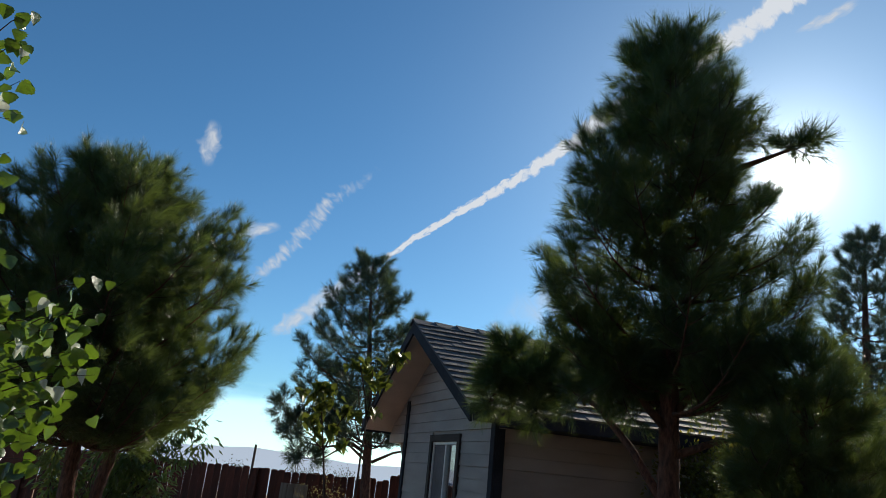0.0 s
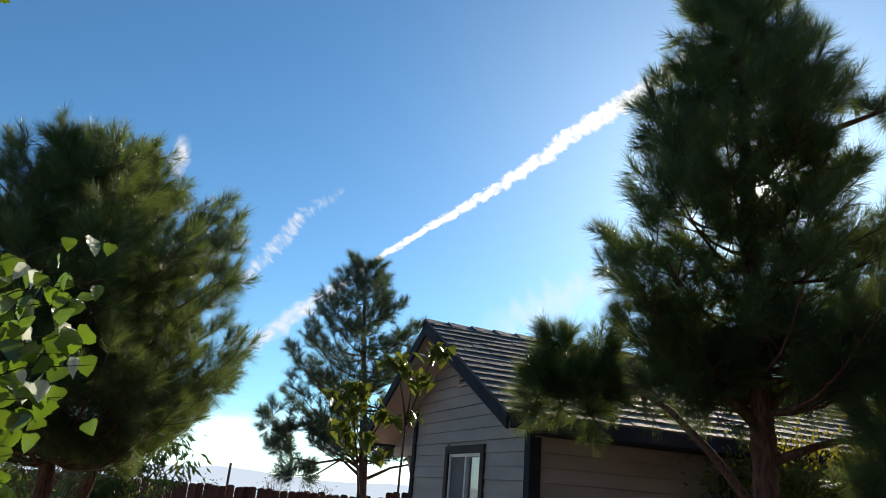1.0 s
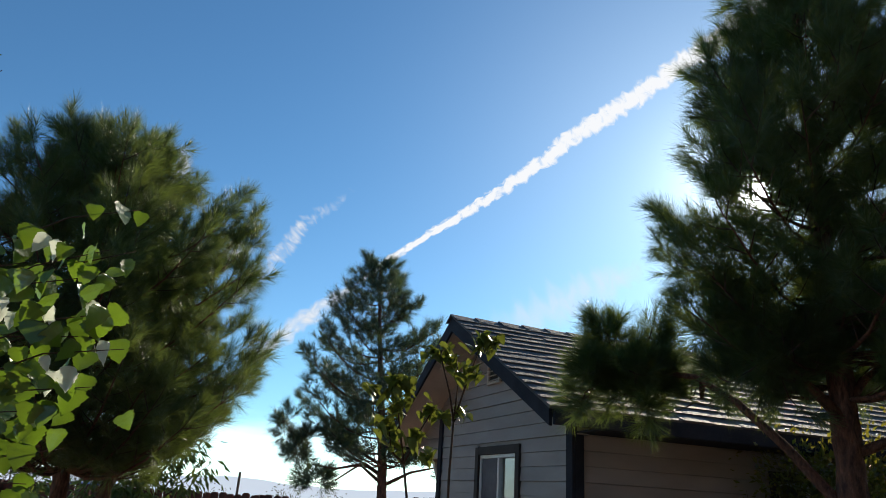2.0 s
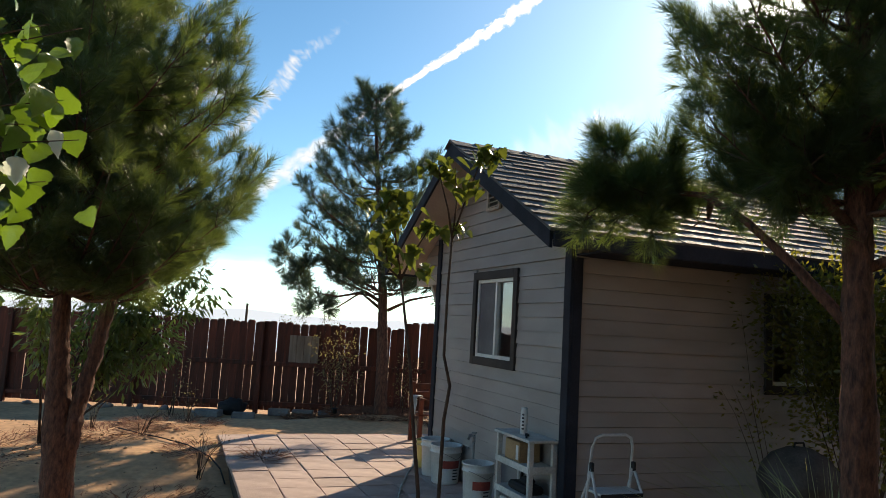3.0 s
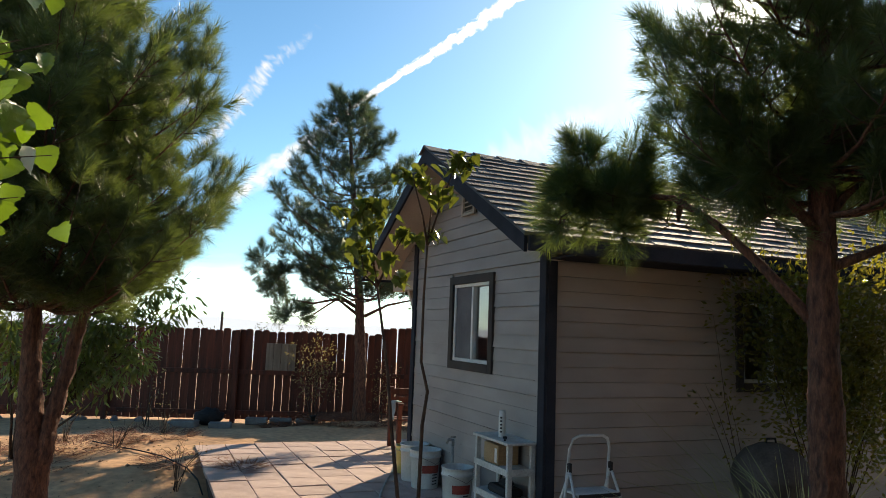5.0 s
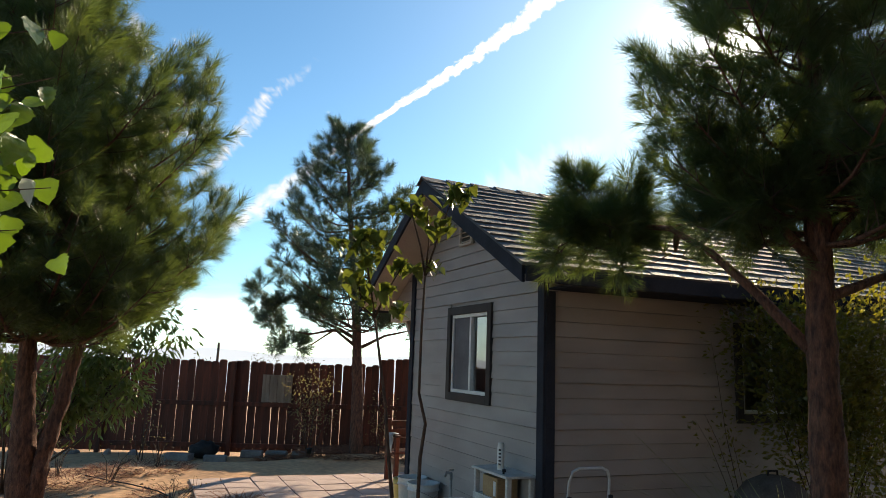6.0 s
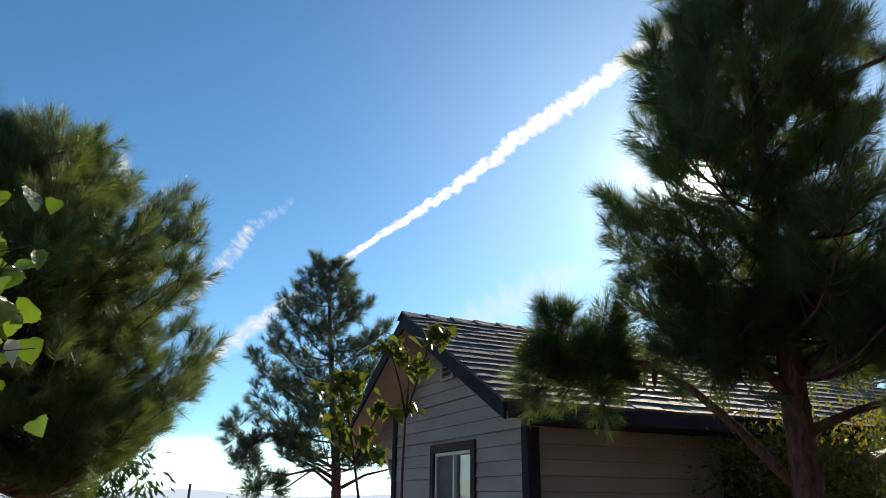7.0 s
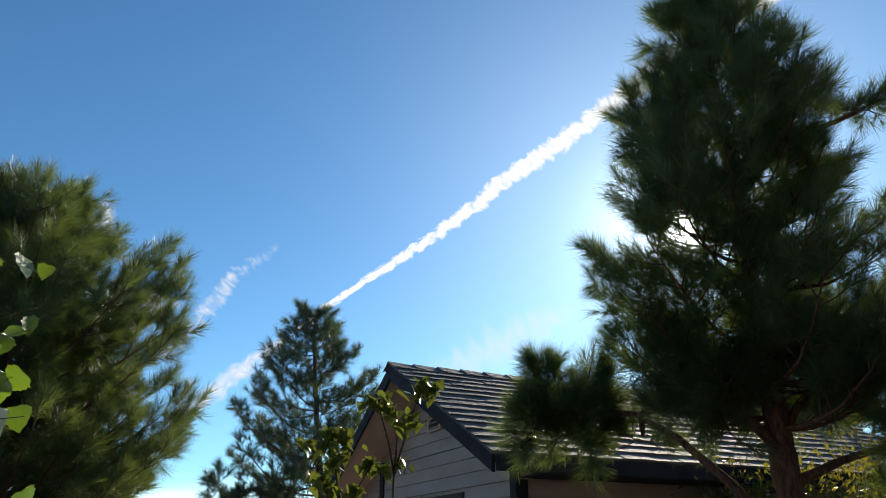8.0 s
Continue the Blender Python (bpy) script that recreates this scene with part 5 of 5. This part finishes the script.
def build_stool():
    st = thing("step_stool", "white metal folding step stool against the wall", "step stool", (0.0, -0.40, PATIO))
    arch = [(0.0, 0.13, 0.02), (0.012, 0.10, 0.45), (0.02, 0.06, 0.80), (0.045, 0.05, 0.875), (0.10, 0.045, 0.90), (0.32, 0.045, 0.90), (0.375, 0.05, 0.875), (0.40, 0.06, 0.80), (0.408, 0.10, 0.45), (0.42, 0.13, 0.02)]
    tube("frame", arch, 0.012, metal_paint, st, 10, "bent white tube frame")
    for x in (-0.01, 0.43):
        s = 1 if x < 0.2 else -1
        tube("leg", [(x + s * 0.025, 0.06, 0.66), (x, -0.10, 0.35), (x - s * 0.015, -0.22, 0.02)], 0.011, metal_paint, st, 8)
        tube("leg", [(x + s * 0.03, 0.05, 0.64), (x + s * 0.01, 0.20, 0.30), (x, 0.26, 0.02)], 0.011, metal_paint, st, 8)
        part("hinge", boxed(x + s * 0.025 - 0.012, x + s * 0.025 + 0.012, 0.03, 0.07, 0.62, 0.69, 0.004), black_plastic, st)
        for y in (-0.22, 0.26):
            part("foot", boxed(x - s * 0.015 - 0.016, x - s * 0.015 + 0.016, y - 0.016, y + 0.016, 0.0, 0.03, 0.004), black_plastic, st)
    for z, y0, y1 in ((0.46, -0.08, 0.14), (0.24, -0.20, 0.02)):
        part("step", boxed(0.015, 0.405, y0, y1, z, z + 0.022, 0.006), metal_paint, st)
        part("step_edge", boxed(0.015, 0.405, y0 - 0.006, y0 - 0.001, z - 0.012, z + 0.018, 0.002), black_plastic, st, "black rubber step edge")


build_stool()
pipe = thing("standpipe", "grey standpipe with a tap beside the wall", "standpipe", (-0.10, 1.64, PATIO))
tube("riser", [(0, 0, 0), (0, 0, 0.5)], 0.014, pipe_mat, pipe, 10)
tube("tap", [(0, 0, 0.5), (0.0, 0.0, 0.56), (-0.05, 0.0, 0.57), (-0.07, 0, 0.53)], 0.018, pipe_mat, pipe, 8)
part("valve", boxed(-0.03, 0.03, -0.006, 0.006, 0.585, 0.6, 0.003), pipe_mat, pipe)
hose = thing("garden_hose", "pale garden hose lying over the patio", "hose", (-0.4, 3.0, PATIO + 0.012))
tube("tubing", [(0.75, 1.6, 0.0), (0.6, 1.16, 0.002), (0.42, 0.75, 0.0), (0.27, 0.3, 0.003), (0.1, -0.1, 0.0), (-0.12, -0.53, 0.002), (-0.38, -1.11, 0.0), (-0.57, -1.61, 0.0), (-0.66, -2.2, 0.002), (-0.6, -2.8, 0.0)], 0.011, hose_mat, hose, 8)


def build_bench():
    b = thing("wooden_bench", "red-brown wooden bench on the open porch", "bench", (0.22, 4.25, PATIO))
    for x in (0.0, 0.9):
        for y, h in ((0.0, 0.62), (0.38, 0.85)):
            part("leg", boxed(x, x + 0.06, y, y + 0.06, 0, h, 0.004), fence_wood, b)
    for k in range(4):
        part("seat_slat", boxed(-0.02, 0.98, 0.0 + k * 0.1, 0.085 + k * 0.1, 0.40, 0.425, 0.003), fence_wood, b)
    part("armrest", boxed(-0.01, 0.07, -0.03, 0.42, 0.621, 0.65, 0.004), fence_wood, b)
    part("armrest", boxed(0.89, 0.97, -0.03, 0.42, 0.621, 0.65, 0.004), fence_wood, b)
    for k in range(3):
        part("back_slat", boxed(0.06, 0.9, 0.40, 0.425, 0.5 + k * 0.12, 0.58 + k * 0.12, 0.003), fence_wood, b)


build_bench()
cloth = thing("cloth", "grey cloth hanging over the bench arm", "cloth", (0.22, 4.25, PATIO + 0.655))
bm = bmesh.new()
rows_ = []
for i in range(9):
    u = i / 8
    x = -0.035 - 0.012 * math.sin(u * 9) if u > 0.3 else 0.06 - u * 0.32
    z = 0.012 if u <= 0.3 else 0.012 - (u - 0.3) * 0.36
    rows_.append([bm.verts.new((x + 0.008 * math.sin(j * 1.7), 0.04 + j * 0.03, z)) for j in range(7)])
for i in range(8):
    for j in range(6):
        bm.faces.new((rows_[i][j], rows_[i][j + 1], rows_[i + 1][j + 1], rows_[i + 1][j]))
ob = part("fabric", bm, pipe_mat, cloth, smooth=True)
ob.modifiers.new("thick", "SOLIDIFY").thickness = 0.006

grill = thing("barbecue", "dark round barbecue with a domed lid under the shrub", "barbecue", (1.95, -0.55, 0))
vs, fs = lathe([(0.0, 0.45), (0.18, 0.48), (0.29, 0.58), (0.33, 0.72), (0.335, 0.74), (0.33, 0.76), (0.30, 0.86), (0.22, 0.96), (0.10, 1.02), (0.0, 1.03)], 28)
part("bowl", mesh_of("bowl", vs, fs, sooty, True), sooty, grill)
for a in (0.5, 2.6, 4.7):
    tube("leg", [(math.cos(a) * 0.2, math.sin(a) * 0.2, 0.52), (math.cos(a) * 0.32, math.sin(a) * 0.32, -0.01)], 0.012, black_plastic, grill)
tube("handle", [(-0.06, 0, 1.01), (-0.05, 0, 1.06), (0.05, 0, 1.06), (0.06, 0, 1.01)], 0.01, black_plastic, grill)


# ---- stones along the fence ----
def stone(at, size, seed, rz, flat=False):
    bm = bmesh.new()
    if flat:
        box(bm, -size[0], size[0], -size[1], size[1], 0, size[2], 0.012)
    else:
        bmesh.ops.create_icosphere(bm, subdivisions=2, radius=1.0)
        for v in bm.verts:
            n_ = 1 + 0.28 * noise.noise(v.co * 1.4 + Vector((seed, 0, 0)))
            v.co = Vector((v.co.x * size[0], v.co.y * size[1], max(v.co.z, -0.5) * size[2])) * n_
    me = bpy.data.meshes.new("stone")
    bm.to_mesh(me)
    bm.free()
    me.materials.append(stone_mat)
    ob = tagged(new("stone", me), "flat grey concrete block on the dirt" if flat else "rough grey stone along the fence foot", "stone", "stones along the fence")
    ob.matrix_world = pose(*at, rz=rz)


stone((-2.35, 8.55, -0.02), (0.22, 0.14, 0.12), 1, -25, True)
stone((-1.75, 8.35, -0.03), (0.20, 0.10, 0.11), 2, -12, True)
rs_ = random.Random(12)
for i in range(17):
    u = -3.3 + i * 0.21 + rs_.uniform(-0.05, 0.05)
    if i in (1, 3, 6, 8, 9, 11, 13, 14):
        continue
    p = F0 + FD * u + Vector((-0.08, -0.36 + rs_.uniform(-0.06, 0.06), 0))
    stone((p.x, p.y, 0.0), (rs_.uniform(0.07, 0.15), rs_.uniform(0.06, 0.10), rs_.uniform(0.05, 0.10)), i * 3.3, rs_.uniform(0, 180))
for u in (1.4, 1.85, 2.35):
    p = F0 + FD * u + Vector((-0.1, -0.35, 0))
    stone((p.x, p.y, -0.01), (0.2, 0.08, 0.13), u, FROT + rs_.uniform(-6, 6), True)
plant = thing("plastic_sack", "black plastic sack slumped against the fence", "sack", (-1.92, 8.78, -0.02))
bm = bmesh.new()
bmesh.ops.create_icosphere(bm, subdivisions=3, radius=1.0)
for v in bm.verts:
    k = 1 + 0.25 * noise.noise(v.co * 2.1)
    v.co = Vector((v.co.x * 0.26 * k, v.co.y * 0.17 * k, (v.co.z + 0.9) * 0.16 * k))
part("body", bm, black_plastic, plant, smooth=True)
lampost = thing("garden_light", "small dark solar garden light on a stake", "garden light", (-0.32, 7.15, -0.02))
tube("stake", [(0, 0, 0), (0, 0, 0.28)], 0.008, black_plastic, lampost)
vs, fs = lathe([(0.0, 0.26), (0.035, 0.26), (0.04, 0.33), (0.06, 0.335), (0.05, 0.35), (0.0, 0.36)], 14)
part("head", mesh_of("head", vs, fs, black_plastic, True), black_plastic, lampost)
vs, fs = tube_data([(x, y, ground_height(x, y) + 0.02) for x, y in ((-3.69, 5.79), (-3.4, 5.35), (-3.1, 4.9), (-2.8, 4.4), (-2.55, 3.9), (-2.45, 3.5), (-2.42, 3.1))], [0.009] * 7, 6)
tagged(new("irrigation_pipe", mesh_of("irrigation_pipe", vs, fs, black_plastic, True)), "black irrigation pipe lying across the dirt", "pipe")

# ---- beyond the fence ----
pole = thing("utility_pole", "thin dark pole standing beyond the fence", "pole", (1.6, 45.0, -1.6))
tube("shaft", [(0, 0, 0), (0.03, 0, 4.25)], 0.085, twig_mat, pole, 8)
for i, (x, y, r) in enumerate(((0.6, 50, 1.3), (1.6, 50, 1.0), (5.6, 50, 1.5), (-9, 55, 2.0), (-14, 60, 2.6), (10.5, 58, 1.8))):
    bush = thing("desert_bush", "hazy grey-green desert bush far beyond the fence", "bush", (x, y, -1.7 - 0.05 * (y - 50)), group="bushes beyond the fence")
    rnd = random.Random(200 + i)
    spots = []
    for k in range(14):
        a = rnd.uniform(0, 6.28)
        t = Vector((math.cos(a) * r * rnd.uniform(0.2, 1), math.sin(a) * r * 0.6, r * rnd.uniform(0.9, 1.9) + 0.55))
        vs, fs = tube_data([(0, 0, 0), t * 0.5 + Vector((0, 0, 0.2)), t], [0.06, 0.04, 0.015], 4)
        part("branch", mesh_of("branch", vs, fs, twig_mat), twig_mat, bush)
        for _ in range(60):
            spots.append((t * rnd.uniform(0.5, 1.05) + Vector((rnd.gauss(0, 0.2), rnd.gauss(0, 0.2), rnd.gauss(0, 0.2))) * r, Vector((rnd.gauss(0, 1), rnd.gauss(0, 1), rnd.gauss(0, 1)))))
    leaf_cloud("foliage", spots, scrub_mat, bush, 0.09, 0.2, 300 + i)


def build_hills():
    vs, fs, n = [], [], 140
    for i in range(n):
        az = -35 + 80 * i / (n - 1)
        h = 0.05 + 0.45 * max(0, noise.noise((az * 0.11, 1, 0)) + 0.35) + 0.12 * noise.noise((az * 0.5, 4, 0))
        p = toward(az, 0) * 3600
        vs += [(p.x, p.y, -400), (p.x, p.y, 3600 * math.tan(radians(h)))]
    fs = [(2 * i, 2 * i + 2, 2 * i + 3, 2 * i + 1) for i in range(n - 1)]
    tagged(new("backdrop", mesh_of("backdrop", vs, fs, hill_mat)), "mountain range on the horizon, its pale haze put in as glow", "mountains", kind="structure")


build_hills()
tarp = thing("tarp", "small blue tarpaulin roof beyond the fence", "tarpaulin", (-4.9, 14.2, 0))
bm = bmesh.new()
g_ = [[bm.verts.new((-0.7 + 0.2 * i, -0.4 + 0.2 * j, 1.74 + 0.03 * math.sin(i * 1.3 + j) - 0.02 * abs(i - 4))) for j in range(5)] for i in range(9)]
for i in range(8):
    for j in range(4):
        bm.faces.new((g_[i][j], g_[i + 1][j], g_[i + 1][j + 1], g_[i][j + 1]))
part("sheet", bm, blue_tarp_mat, tarp, smooth=True).modifiers.new("thick", "SOLIDIFY").thickness = 0.01
for x in (-0.65, 0.85):
    for y in (-0.35, 0.35):
        tube("leg", [(x, y, -0.05), (x, y, 1.68)], 0.025, pipe_mat, tarp)

# ---- unseen dark wall added to close the yard and hold back sky light ----
wall_mat = material("dark_blocker_boards", (0.10, 0.075, 0.055), (0.06, 0.045, 0.035), 0.85, 2, 30, 0.3, stretch=(4, 4, 0.5))
bm = bmesh.new()
for i in range(60):
    box(bm, -12 + i * 0.4, -11.61 + i * 0.4, -8.3, -8.2, -0.1, 6.8, 0.006)
part_ = bpy.data.meshes.new("wall_blocker")
bm.to_mesh(part_)
bm.free()
part_.materials.append(wall_mat)
tagged(new("wall_blocker", part_), "unseen dark boarded wall added to keep sky light off the house", "wall", kind="structure")


# ---- dry twigs and pebbles on the dirt ----
for x, y, k in ((-3.35, 5.25, 0), (-4.05, 5.9, 1), (-2.75, 6.4, 2), (-2.7, 3.3, 3)):
    z = ground_height(x, y)
    rnd = random.Random(400 + k)
    tips = [((x + rnd.uniform(-0.35, 0.35), y + rnd.uniform(-0.2, 0.2), z + rnd.uniform(0.15, 0.55)), 1) for _ in range(7)]
    shrub("dry_weed", "dead twiggy weed standing in the dirt", (x, y, z), tips, 5, dry_leaf, 0.014, 0.035, 410 + k, 0.2, 0.08, 0.005)
shrub("dry_vine", "bare dry vine hanging in front of the fence", (-3.0, 8.6, 0.0), [((-3.15, 8.5, 1.35), 1), ((-2.95, 8.5, 1.2), 1), ((-3.3, 8.5, 0.9), 1), ((-2.75, 8.5, 0.75), 1), ((-3.05, 8.5, 1.5), 1)], 12, dry_leaf, 0.03, 0.06, 431, 0.6, 0.12, 0.008)


def build_pebbles():
    rng = np.random.default_rng(77)
    v, f = [], []
    for i in range(1500):
        x, y = rng.uniform(-8, -2.45), rng.uniform(1.0, 8.6)
        r0 = rng.choice((0.008, 0.012, 0.018, 0.03), p=(0.5, 0.3, 0.15, 0.05))
        c = np.array([x, y, ground_height(x, y) + r0 * 0.2])
        o = len(v)
        ax = rng.uniform(0.6, 1.3, 6) * r0
        a = rng.uniform(0, 6.28)
        ca, sa = math.cos(a), math.sin(a)
        for dx, dy, dz, k in ((1, 0, 0, 0), (0, 1, 0, 1), (-1, 0, 0, 2), (0, -1, 0, 3), (0, 0, 0.8, 4), (0, 0, -0.8, 5)):
            v.append(c + np.array([dx * ca - dy * sa, dx * sa + dy * ca, dz]) * ax[k])
        f += [(o, o + 1, o + 4), (o + 1, o + 2, o + 4), (o + 2, o + 3, o + 4), (o + 3, o, o + 4), (o + 1, o, o + 5), (o + 2, o + 1, o + 5), (o + 3, o + 2, o + 5), (o, o + 3, o + 5)]
    tagged(new("pebbles", bulk("pebbles", v, f, pebble_mat)), "scattered pebbles and clods on the dirt", "pebbles", kind="stuff")


build_pebbles()
